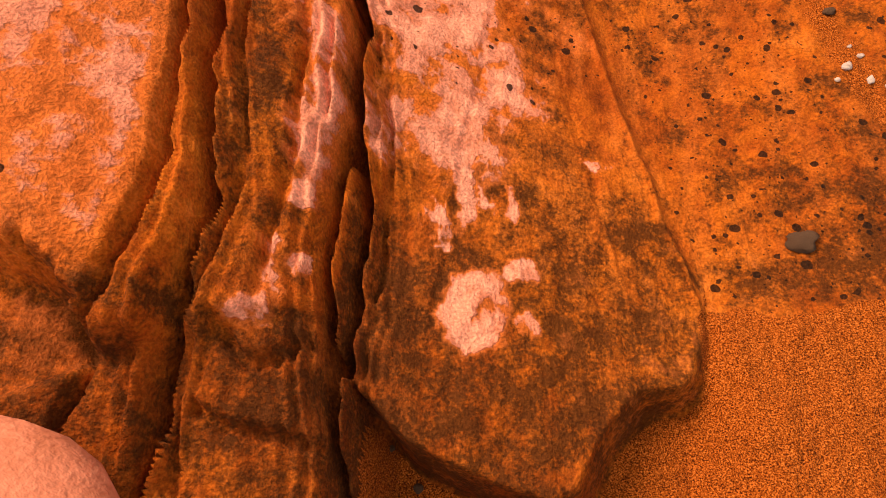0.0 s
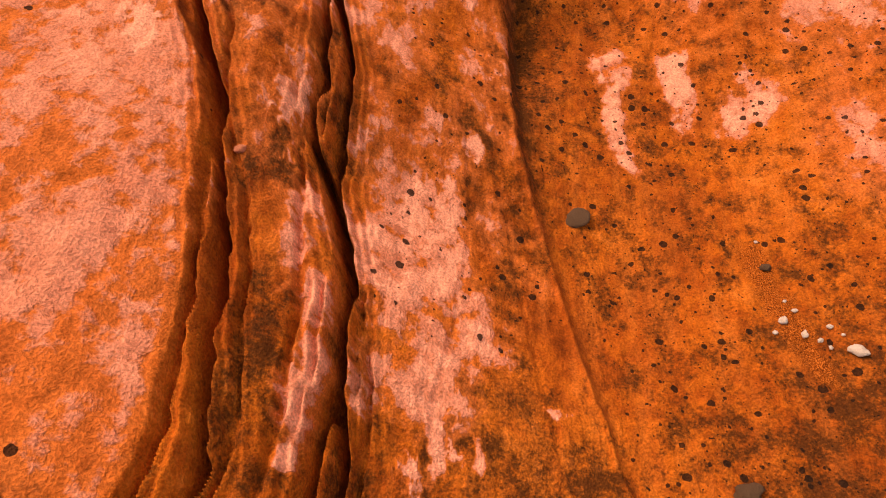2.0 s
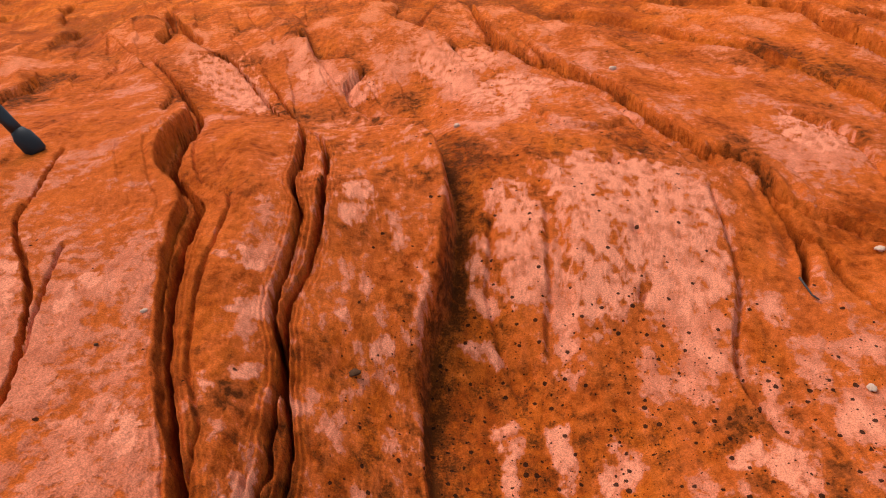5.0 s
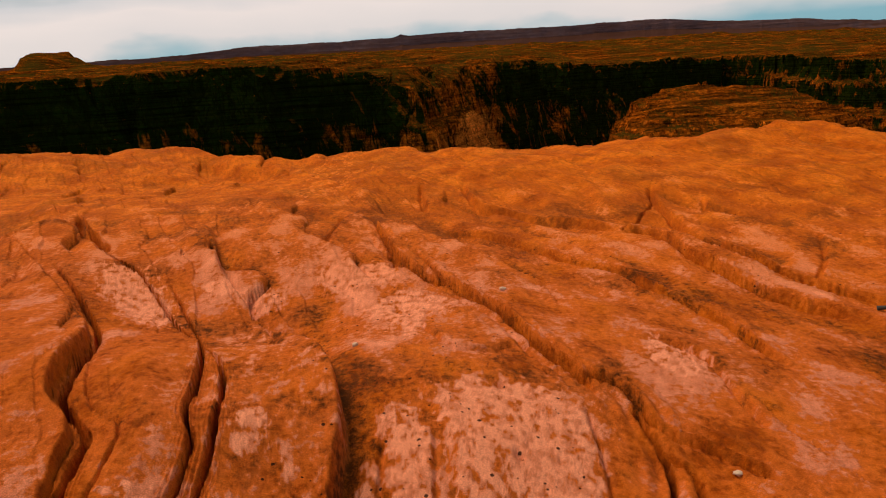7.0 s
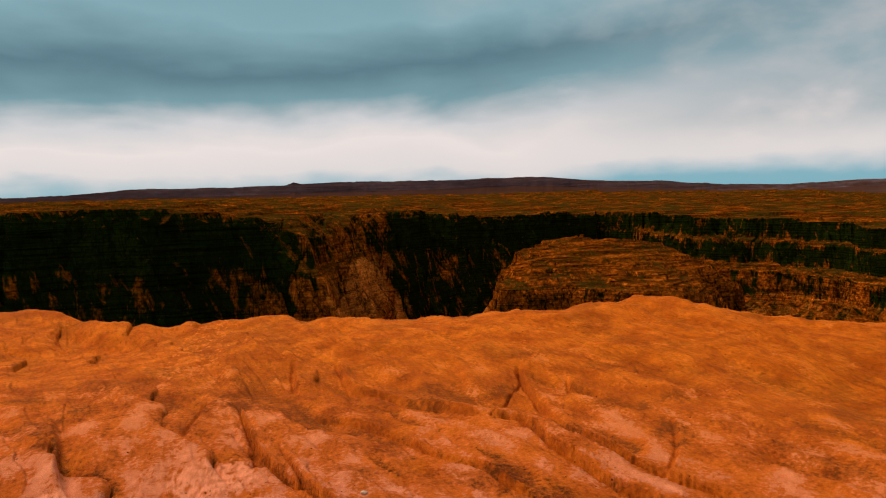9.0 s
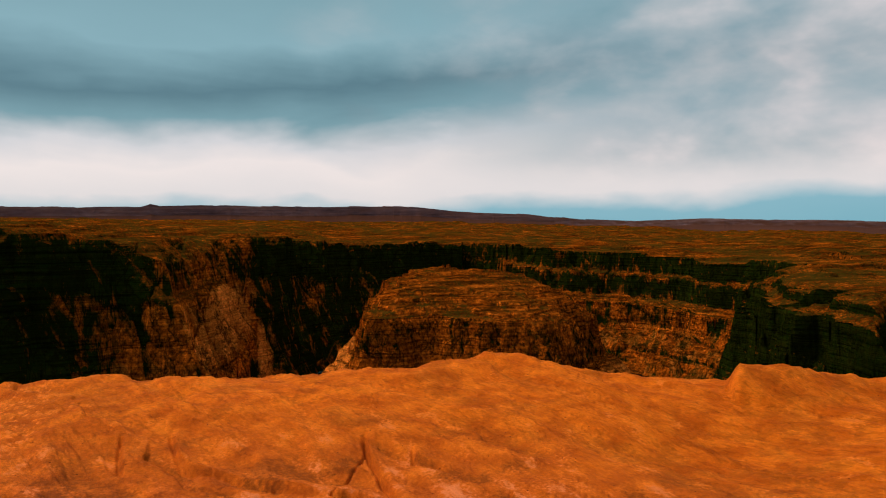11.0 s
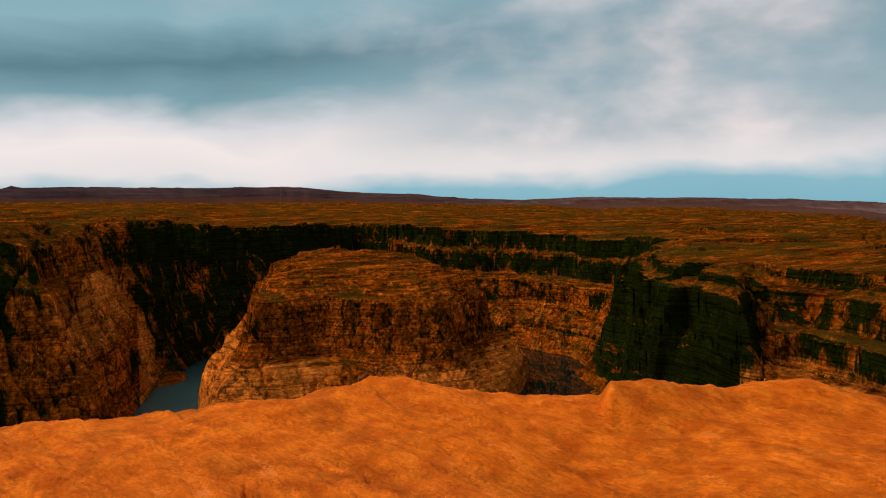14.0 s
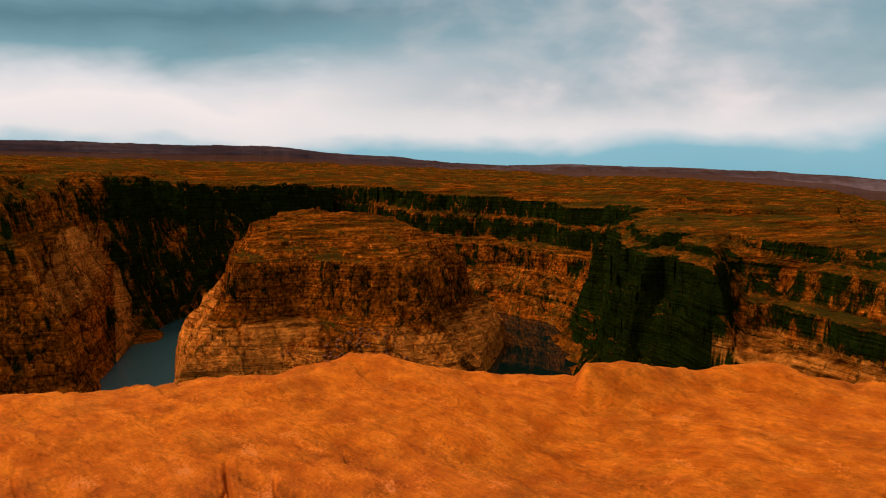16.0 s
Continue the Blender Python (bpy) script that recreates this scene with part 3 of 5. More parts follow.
# line, depth, width, height by which the left side stands over the right, width growing with distance
JOINTS = [
    (SLAB_EDGE, 0.012, 0.0022, 0.002, 0.0), (JOINT_A, 0.085, 0.0030, 0.001, 0.0014), (FIN_EDGE, 0.007, 0.0022, 0.004, 0.0),
    (RIB, 0.006, 0.0022, -0.002, 0.0), (JOINT_B, 0.065, 0.0024, 0.001, 0.0002), (JOINT_C, 0.075, 0.0026, 0.003, 0.0004),
    (SLAB_END, 0.012, 0.007, -0.045, 0.0), (MID_SEAM, 0.0012, 0.0018, 0.001, 0.0), (FLUTE_A, 0.0012, 0.002, 0.001, 0.0), (FLUTE_B, 0.002, 0.002, 0.0, 0.0),
    (SIDE_SEAM, 0.006, 0.0020, -0.003, 0.0), (RUNNEL_A, 0.006, 0.004, -0.008, 0.0), (RUNNEL_B, 0.006, 0.004, -0.006, 0.0),
    (BLOCK_A, 0.006, 0.003, 0.003, 0.0), (BLOCK_B, 0.006, 0.003, 0.003, 0.0),
]
CLEFTS = [
    (HUMP_FOOT, 0.002, 0.010, -0.012, 0.0), (SEAM_A, 0.010, 0.004, 0.010, 0.0), (CLEFT_A, 0.045, 0.0042, -0.007, 0.001),
    (CLEFT_B, 0.030, 0.005, 0.008, 0.0), (CLEFT_C, 0.010, 0.006, 0.014, 0.0), (CLEFT_D, 0.035, 0.0042, 0.004, 0.0),
    (CLEFT_E, 0.018, 0.008, 0.022, 0.0), (CLEFT_F, 0.050, 0.012, 0.034, 0.0), (CLEFT_G, 0.036, 0.010, 0.028, 0.0),
    (CLEFT_H, 0.020, 0.009, 0.030, 0.0), (CLEFT_I, 0.012, 0.008, 0.016, 0.0), (CLEFT_J, 0.022, 0.0028, 0.004, 0.0005),
    (CLEFT_K, 0.010, 0.0022, 0.0, 0.0), (CLEFT_N, 0.036, 0.006, 0.014, 0.0), (CLEFT_O, 0.010, 0.006, 0.008, 0.0), (CROSS, 0.03, 0.006, -0.012, 0.0),
    (NOTCH_A, 0.015, 0.010, 0.02, 0.0), (NOTCH_B, 0.03, 0.012, 0.02, 0.0), (NOTCH_C, 0.02, 0.010, 0.03, 0.0), (NOTCH_D, 0.015, 0.010, 0.03, 0.0),
    (FAR_LIP, 0.006, 0.012, -0.030, 0.0), (FAR_JOINT, 0.045, 0.010, 0.02, 0.0),
]
PITS = [(0.266, 0.767, 0.0062, 0.016), (0.284, 0.880, 0.0075, 0.014), (0.292, 1.072, 0.010, 0.012), (0.345, 0.872, 0.004, 0.006), (0.155, 1.975, 0.022, 0.03)]
# the rim: bearing in degrees to the right of +y, and distance from the ledge's centre
RIM = [(-60, 6.8), (-23.1, 6.3), (-14.4, 6.0), (-9.4, 5.15), (-5.3, 4.87), (0.5, 4.70), (7.3, 4.46), (15.9, 4.46), (23.8, 4.30),
       (27.7, 4.52), (31.3, 4.62), (34.1, 4.45), (40, 4.5), (46.2, 4.60), (46.8, 4.45), (57.5, 5.0), (65.8, 5.3), (79.7, 5.8), (110, 6.5)]
RIM_LIFT = [(-60, -0.18), (-23, -0.23), (-14, -0.13), (-9, -0.02), (0.5, 0.0), (16, 0.02), (24, 0.02), (29, 0.06), (34, 0.05), (38, 0.0), (46.2, 0.0),
            (46.9, 0.13), (51, 0.14), (55, 0.07), (60, 0.13), (65, 0.05), (72, 0.08), (90, 0.0)]


def rock_height(x, y):
    """Height of the ledge, and the signed distances to the lines that the marks need."""
    dist = np.hypot(x - CENTRE[0], y - CENTRE[1])
    bearing = np.degrees(np.arctan2(x - CENTRE[0], y - CENTRE[1]))
    z = 0.0902 - 0.0273 * np.clip(x, -3, 6) + 0.0516 * np.clip(y, -1.5, 6)
    for sx, sy, rad, h in SWELLS + LUMPS:
        z = z + h * np.exp(-((x - sx) ** 2 + (y - sy) ** 2) / rad**2)
    rim = np.interp(bearing, *zip(*RIM))
    lift = np.interp(bearing - 22 * np.clip(rim - dist - 0.22, 0, 1.2) + 0.6 * fbm(x / 0.2, y / 0.2, 64, 3) * smooth(rim - dist, 0, 0.3), *zip(*RIM_LIFT))
    front = np.where((bearing > -75) & (bearing < 100), 1.0, 0.0)
    z = z + lift * np.exp(-(((dist - rim) / np.where(bearing > 44, 0.28, np.where(bearing < -6, 0.55, 0.32))) ** 2)) * front
    # weathering: rolling relief that grows with the size of the blocks, and long flow-like ribs
    grow = smooth(dist, 0.9, 2.6)
    z = z + 0.006 * fbm(x / 0.11, y / 0.16, 3, 4) * (0.5 + 0.1 * grow) + 0.0024 * fbm(x / 0.016, y / 0.034, 5, 4, 0.62)
    u, v = -0.35 * x + 0.94 * y, 0.94 * x + 0.35 * y
    bend = 0.30 * fbm(x / 0.6, y / 0.6, 12, 3)
    ribs = fbm(v / 0.50 + bend, u / 2.2, 7, 3, 0.5)
    z = z + grow * (0.030 * (0.5 - 2 * np.abs(ribs)) + 0.014 * fbm(x / 0.8, y / 0.6, 8, 3) + 0.006 * fbm(v / 0.09, u / 0.36, 9, 4, 0.55))
    ledge = v / 0.36 + bend * 1.2 + 0.25 * fbm(u / 0.5, v / 0.5, 14, 3)
    cut = ledge - np.floor(ledge)
    patchy = smooth(fbm(x / 0.55, y / 0.55, 15, 2), -0.15, 0.15)
    z = z + grow * patchy * (0.028 * (cut - 0.5) - 0.010 * np.exp(-((np.minimum(cut, 1 - cut) / 0.03) ** 2)))
    thin = v / 0.085 + 2.2 * bend + 0.5 * fbm(u / 0.35, v / 0.12, 16, 3)
    z = z + grow * 0.010 * (thin - np.floor(thin) - 0.5) * smooth(fbm(x / 0.4, y / 0.4, 18, 2), -0.25, 0.2)
    ridge = grow * (2.2 * (0.22 - np.abs(ribs)) + patchy * (0.9 * (cut - 0.45) - 0.8 * np.exp(-(((1 - cut) / 0.10) ** 2)) - 0.8 * np.exp(-((cut / 0.16) ** 2))))
    # the upright layers stand a little proud of their joints
    middle = np.interp(y, [0.0, 0.1, 0.2, 0.3, 0.4, 0.5, 0.65, 0.85, 1.0, 1.2], [-0.135, -0.138, -0.137, -0.147, -0.175, -0.195, -0.23, -0.235, -0.28, -0.32])
    z = z + 0.013 * np.exp(-(((x - middle) / 0.036) ** 2)) * (1 - smooth(y, 0.95, 1.3))
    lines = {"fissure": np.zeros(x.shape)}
    wx = x + 0.0022 * fbm(x / 0.022, y / 0.03, 21, 3, 0.6) * (1 + 1.2 * smooth(dist, 0.7, 3))
    wy = y + 0.0022 * fbm(x / 0.022, y / 0.03, 31, 3, 0.6) * (1 + 1.2 * smooth(dist, 0.7, 3))
    for line, depth, width, step, widen in JOINTS + CLEFTS:
        pts = rounded(line)
        margin = 0.18 if abs(step) > 0.01 or line in (SLAB_EDGE, JOINT_B) else 0.06
        lo, hi = pts.min(0) - margin, pts.max(0) + margin
        m = (x > lo[0]) & (x < hi[0]) & (y > lo[1]) & (y < hi[1])
        if not m.any():
            continue
        d, along = line_distance(wx[m], wy[m], pts)
        ends = smooth(along, 0.0, 0.08) * (1 - smooth(along, 0.88, 1.0))
        if line in (JOINT_A, JOINT_B, JOINT_C, SLAB_EDGE, FIN_EDGE):
            ends = 1 - smooth(along, 0.93, 1.0)
        w = (width + widen * smooth(y[m], 0.45, 0.9)) * (1 + 0.55 * pn(along * 40, along * 0 + width * 900, 41))
        w = np.maximum(w, 0.0016)
        h = step
        if line is SLAB_EDGE:
            h = np.interp(y[m], [0.5, 0.72, 0.95, 1.4, 2.0], [0.002, 0.018, 0.048, 0.044, 0.010])
        elif line is JOINT_B:
            h = np.interp(y[m], [0.5, 0.72, 0.95, 1.4], [0.001, 0.008, 0.016, 0.012])
        layered = line in (JOINT_A, JOINT_B, JOINT_C)
        dz = -depth * (1 + layered * (0.8 * smooth(y[m], 0.5, 0.9) - 0.6 * (1 - smooth(y[m], 0.13, 0.3)))) * (1 + 0.5 * pn(along * 25, along * 0 + depth * 700, 43)) * np.exp(-np.abs(d / w) ** 3.4)
        dz = dz + h / 2 * (np.tanh(d / (0.8 * w + 0.0012)) - np.tanh(d / 0.07))
        if line in (CLEFT_A, CLEFT_D, CLEFT_E, CLEFT_F, CLEFT_G, CLEFT_N):
            # beds that crop out beside the clefts
            dz = dz + 0.005 * np.sin(d / 0.005 + 2.5 * pn(along * 9, along * 0 + depth * 300, 47)) * np.exp(-((d / 0.045) ** 2))
        if layered:
            # thin laminae beside the joints
            leaf = np.sin(d / 0.0009 + 2.5 * pn(along * 18, along * 0 + depth * 300, 45))
            dz = dz + 0.0028 * leaf * np.exp(-((d / 0.013) ** 2)) * smooth(np.abs(d), 0.002, 0.005)
        z[m] += dz * ends
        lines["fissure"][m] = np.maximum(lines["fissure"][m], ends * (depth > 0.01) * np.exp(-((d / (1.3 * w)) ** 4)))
    # small weathered pits
    for px, py, rad, deep in PITS:
        z = z - deep * np.exp(-((((x - px) ** 2 + (y - py) ** 2) / rad**2) ** 1.5))
    # the brow: a long overhanging edge over the spotted hollow
    pts = rounded(BROW)
    m = (np.abs(x) < 1.0) & (y < 2.9) & (y > -0.2)
    d, along = line_distance(wx[m], wy[m], pts)
    h = np.interp(y[m], [0.1, 0.35, 0.5, 0.62, 0.75, 1.0, 1.3, 1.8, 2.4], [0.006, 0.006, 0.014, 0.045, 0.070, 0.075, 0.07, 0.05, 0.01])
    ends = smooth(along, 0.0, 0.02) * (1 - smooth(along, 0.93, 1.0))
    lip = 0.0035 * np.exp(-(((d - 0.002) / 0.0022) ** 2)) * (1 - smooth(y[m], 0.42, 0.6))
    z[m] += ends * (h / 2 * (np.tanh((d + 0.002) / 0.0035) - np.tanh(d / 0.09)) + lip - 0.006 * np.exp(-(((d + 0.004) / 0.004) ** 2)) * smooth(y[m], 0.4, 0.6))
    lines["brow"] = np.where(x > 0, -9.0, 9.0)
    lines["brow"][m] = d
    # the blunt end of the middle layer, over loose sand
    pts = rounded(NOSE)
    m = (x > -0.12) & (x < 0.09) & (y < 0.16) & (y > -0.6)
    d, along = line_distance(wx[m], wy[m], pts)
    inside = (x[m] > -0.101) & (x[m] < 0.062)
    sand = 0.040 - 0.20 * x[m] + 0.004 * fbm(x[m] / 0.02, y[m] / 0.02, 51, 3)
    sand = np.where(x[m] < -0.06, sand + 0.25 * (-0.06 - x[m]), sand)
    sand = sand + 0.8 * np.clip(x[m] - 0.045, 0, None)
    out = smooth(-d, -0.003, 0.006) * smooth(x[m], -0.104, -0.096)
    lines["nose"] = np.full(x.shape, 9.0)
    lines["nose"][m] = np.where(inside, d, 9.0)
    z[m] = z[m] * (1 - out) + np.minimum(z[m], sand) * out
    # over the rim
    over = np.clip(dist - rim, 0, None) * front
    z = z - 1.6 * over**1.7 - 5.0 * np.clip(over - 0.5, 0, None)
    near_rim = front * np.exp(-(((dist - rim) / 0.25) ** 2))
    z = z + near_rim * (0.012 * fbm(bearing / 3.0, dist * 2, 61, 3) + 0.006 * fbm(bearing / 0.8, dist * 4, 62, 3))
    lines["dist"], lines["bearing"], lines["ridge"] = dist, bearing, ridge
    return z, lines


# bleached patches of flaking skin: their outlines on the ledge
SKIN_NEAR_A = [
    [(-0.135, 0.273), (-0.125, 0.276), (-0.118, 0.239), (-0.116, 0.208), (-0.117, 0.196), (-0.120, 0.178), (-0.124, 0.170), (-0.128, 0.180), (-0.131, 0.205), (-0.127, 0.209), (-0.126, 0.227), (-0.133, 0.253)],
    [(-0.128, 0.163), (-0.124, 0.170), (-0.119, 0.175), (-0.118, 0.171), (-0.120, 0.156), (-0.128, 0.154)],
    [(-0.069, 0.121), (-0.066, 0.133), (-0.058, 0.147), (-0.050, 0.146), (-0.042, 0.132), (-0.042, 0.114), (-0.047, 0.106), (-0.058, 0.101), (-0.064, 0.107)],
    [(-0.042, 0.151), (-0.029, 0.156), (-0.027, 0.144), (-0.040, 0.143)],
    [(-0.037, 0.121), (-0.031, 0.124), (-0.025, 0.119), (-0.031, 0.112), (-0.036, 0.115)],
]
SKIN_NEAR_B = [
    [(-0.068, 0.203), (-0.057, 0.204), (-0.059, 0.188), (-0.057, 0.173), (-0.064, 0.173), (-0.062, 0.187)],
    [(-0.041, 0.199), (-0.038, 0.197), (-0.036, 0.177), (-0.040, 0.181)],
    [(-0.076, 0.167), (-0.068, 0.170), (-0.067, 0.157), (-0.071, 0.157)],
    [(-0.137, 0.134), (-0.131, 0.133), (-0.128, 0.115), (-0.128, 0.104), (-0.134, 0.095), (-0.140, 0.095), (-0.134, 0.104), (-0.132, 0.117)],
    [(-0.126, 0.126), (-0.121, 0.133), (-0.118, 0.124), (-0.123, 0.117)],
]
SKIN_NEAR_C = [
    [(-0.092, 0.396), (-0.071, 0.404), (-0.064, 0.383), (-0.060, 0.326), (-0.052, 0.309), (-0.044, 0.284), (-0.036, 0.274), (-0.039, 0.255), (-0.054, 0.246), (-0.060, 0.235), (-0.050, 0.219), (-0.056, 0.212), (-0.062, 0.205), (-0.068, 0.204), (-0.073, 0.212), (-0.084, 0.213), (-0.093, 0.214), (-0.095, 0.227), (-0.086, 0.234), (-0.072, 0.249), (-0.071, 0.271), (-0.075, 0.281), (-0.089, 0.274), (-0.098, 0.275), (-0.121, 0.300), (-0.128, 0.319), (-0.115, 0.313), (-0.114, 0.334), (-0.107, 0.353), (-0.099, 0.376)],
    [(-0.151, 0.328), (-0.144, 0.341), (-0.134, 0.328), (-0.129, 0.311), (-0.132, 0.285), (-0.136, 0.274), (-0.134, 0.257), (-0.140, 0.251), (-0.141, 0.272), (-0.148, 0.309)],
]
SKIN_NEAR_C_REST = [
    [(-0.130, 0.265), (-0.125, 0.260), (-0.117, 0.219), (-0.120, 0.217), (-0.125, 0.241)],
    [(0.056, 0.595), (0.074, 0.608), (0.084, 0.597), (0.077, 0.554), (0.077, 0.501), (0.078, 0.462), (0.069, 0.474), (0.060, 0.505), (0.068, 0.540), (0.059, 0.565)],
    [(0.115, 0.590), (0.138, 0.598), (0.140, 0.561), (0.137, 0.518), (0.123, 0.507), (0.122, 0.538), (0.112, 0.563)],
]
SKIN_NEAR_D = [
    [(0.171, 0.545), (0.190, 0.568), (0.211, 0.549), (0.207, 0.527), (0.185, 0.512), (0.168, 0.499), (0.158, 0.510)],
    [(-0.057, 0.445), (-0.049, 0.456), (-0.043, 0.438), (-0.045, 0.426), (-0.053, 0.430)],
    [(-0.061, 0.624), (-0.048, 0.625), (-0.051, 0.597), (-0.059, 0.604)],
    [(-0.124, 0.336), (-0.123, 0.341), (-0.111, 0.294), (-0.128, 0.321)],
    [(-0.129, 0.396), (-0.117, 0.437), (-0.111, 0.434), (-0.123, 0.400)],
]
SKIN_NEAR_E = [
    [(-0.284, 0.461), (-0.248, 0.463), (-0.240, 0.418), (-0.253, 0.403), (-0.276, 0.428)],
]
SKIN_MID_A = [
    [(0.188, 1.046), (0.262, 1.072), (0.350, 1.070), (0.421, 1.013), (0.426, 0.943), (0.382, 0.836), (0.392, 0.796), (0.362, 0.746), (0.305, 0.742), (0.259, 0.751), (0.221, 0.741), (0.181, 0.712), (0.162, 0.679), (0.153, 0.712), (0.172, 0.831), (0.189, 0.885)],
    [(0.077, 0.964), (0.106, 1.006), (0.150, 0.951), (0.159, 0.896), (0.147, 0.859), (0.145, 0.788), (0.133, 0.765), (0.097, 0.760), (0.086, 0.795), (0.097, 0.867), (0.086, 0.919)],
    [(0.055, 0.880), (0.073, 0.864), (0.067, 0.795), (0.074, 0.754), (0.052, 0.750), (0.041, 0.794)],
    [(0.021, 0.707), (0.055, 0.708), (0.074, 0.694), (0.066, 0.681), (0.040, 0.689)],
    [(0.333, 0.551), (0.362, 0.546), (0.377, 0.513), (0.362, 0.478), (0.347, 0.467), (0.341, 0.505), (0.300, 0.522)],
    [(0.362, 0.607), (0.370, 0.596), (0.367, 0.549), (0.365, 0.571)],
]
SKIN_MID_B = [
    [(-0.481, 0.652), (-0.472, 0.712), (-0.450, 0.663), (-0.404, 0.540), (-0.408, 0.509)],
    [(-0.371, 0.648), (-0.339, 0.642), (-0.338, 0.622), (-0.366, 0.621)],
    [(-0.250, 0.712), (-0.198, 0.734), (-0.199, 0.694), (-0.222, 0.694)],
    [(-0.219, 0.620), (-0.199, 0.656), (-0.185, 0.681), (-0.181, 0.630), (-0.206, 0.608)],
    [(-0.195, 0.537), (-0.174, 0.559), (-0.171, 0.543), (-0.187, 0.519)],
    [(-0.221, 0.519), (-0.204, 0.513), (-0.199, 0.493), (-0.212, 0.495)],
]
SKIN_MID_C = [
    [(-0.077, 0.641), (-0.059, 0.659), (-0.050, 0.642), (-0.063, 0.620), (-0.074, 0.629)],
    [(-0.114, 0.671), (-0.101, 0.674), (-0.095, 0.651), (-0.107, 0.657)],
    [(-0.380, 0.586), (-0.378, 0.623), (-0.367, 0.616), (-0.359, 0.545)],
    [(-0.119, 0.892), (-0.084, 0.913), (-0.080, 0.842), (-0.114, 0.810)],
]
SKIN_FAR_A = [
    [(-0.093, 1.911), (0.001, 1.949), (0.114, 1.994), (0.142, 1.849), (0.064, 1.763), (0.049, 1.663), (0.005, 1.724)],
    [(0.049, 1.622), (0.183, 1.746), (0.263, 1.581), (0.195, 1.515), (0.147, 1.323), (0.116, 1.502)],
    [(0.180, 1.037), (0.255, 1.093), (0.293, 1.028), (0.389, 1.022), (0.385, 0.907), (0.199, 0.889)],
    [(0.661, 1.328), (0.749, 1.240), (0.670, 1.124), (0.627, 1.213)],
    [(-0.369, 1.786), (-0.206, 1.818), (-0.167, 1.726), (-0.310, 1.698)],
    [(-0.647, 1.928), (-0.563, 1.916), (-0.414, 1.624), (-0.412, 1.459), (-0.601, 1.750)],
]
SKINS = SKIN_NEAR_A + SKIN_NEAR_B + SKIN_NEAR_C + SKIN_NEAR_D + SKIN_NEAR_E + SKIN_MID_A + SKIN_MID_B + SKIN_MID_C + SKIN_FAR_A + SKIN_NEAR_C_REST
# round bleached spots: x, y, half width, half length
SKIN_SPOTS = [(0.010, 0.230, 0.0042, 0.0042), (-0.073, 0.169, 0.005, 0.007), (-0.054, 0.188, 0.005, 0.004), (-0.16, 0.411, 0.006, 0.03), (-0.187, 0.30, 0.003, 0.02)]
# dark crusts
CRUSTS = [
    (-0.090, 0.268, 0.018, 0.016), (-0.045, 0.210, 0.030, 0.030), (-0.010, 0.160, 0.035, 0.040), (-0.060, 0.090, 0.050, 0.040),
    (-0.095, 0.395, 0.030, 0.020), (-0.160, 0.36, 0.02, 0.03), (-0.05, 0.45, 0.03, 0.03), (0.02, 0.185, 0.018, 0.03),
    (-0.135, 0.06, 0.03, 0.04), (-0.21, 0.08, 0.05, 0.03), (-0.145, 0.22, 0.012, 0.05), (-0.19, 0.50, 0.02, 0.04), (0.16, 0.22, 0.05, 0.018), (0.11, 0.165, 0.05, 0.028), (0.17, 0.18, 0.05, 0.03), (0.21, 0.25, 0.06, 0.05),
]


def skin_shapes(x, y):
    """How deep inside the outlines of the bleached patches a place lies: 0.5 on the outline."""
    best = np.zeros(x.shape)
    fray = 0.5 + 1.5 * smooth(y, 0.4, 1.2)
    wx = x + 0.006 * fray * fbm(x / 0.014, y / 0.018, 191, 4, 0.65)
    wy = y + 0.008 * fray * fbm(x / 0.014, y / 0.022, 193, 4, 0.65)
    for shape in SKINS:
        pts = rounded(shape + shape[:1], 3)
        lo, hi = pts.min(0), pts.max(0)
        soft = 0.30 * math.sqrt((hi[0] - lo[0]) * (hi[1] - lo[1]))
        m = np.flatnonzero((x > lo[0] - soft) & (x < hi[0] + soft) & (y > lo[1] - soft) & (y < hi[1] + soft))
        d, _ = line_distance(wx[m], wy[m], pts)
        inside = np.zeros(len(m), bool)
        for (ax, ay), (bx, by) in zip(pts, pts[1:]):
            if ay != by:
                inside ^= ((ay > wy[m]) != (by > wy[m])) & (wx[m] < (bx - ax) * (wy[m] - ay) / (by - ay) + ax)
        best[m] = np.maximum(best[m], np.clip(0.5 + np.where(inside, 1, -1) * np.abs(d) / soft, 0, 0.62))
    best = best + np.where(best > 0, 0.50 * fbm(x / 0.024, y / 0.027, 195, 5, 0.72), 0)
    return best


def blobs(x, y, some):
    best = np.zeros(x.shape)
    x = x + 0.010 * fbm(x / 0.024, y / 0.024, 91, 4, 0.6)
    y = y + 0.016 * fbm(x / 0.024, y / 0.04, 93, 4, 0.6)
    for bx, by, rx, ry in some:
        m = (np.abs(x - bx) < 2.2 * rx) & (np.abs(y - by) < 2.2 * ry)
        q = ((x[m] - bx) / rx) ** 2 + ((y[m] - by) / ry) ** 2
        q = q * np.clip(1 + 1.6 * fbm(x[m] / rx / 0.9, y[m] / ry / 0.9, 92, 3, 0.6), 0.2, 3)
        best[m] = np.maximum(best[m], 0.92 * np.exp(-(q**1.1) * 0.75))
    return best


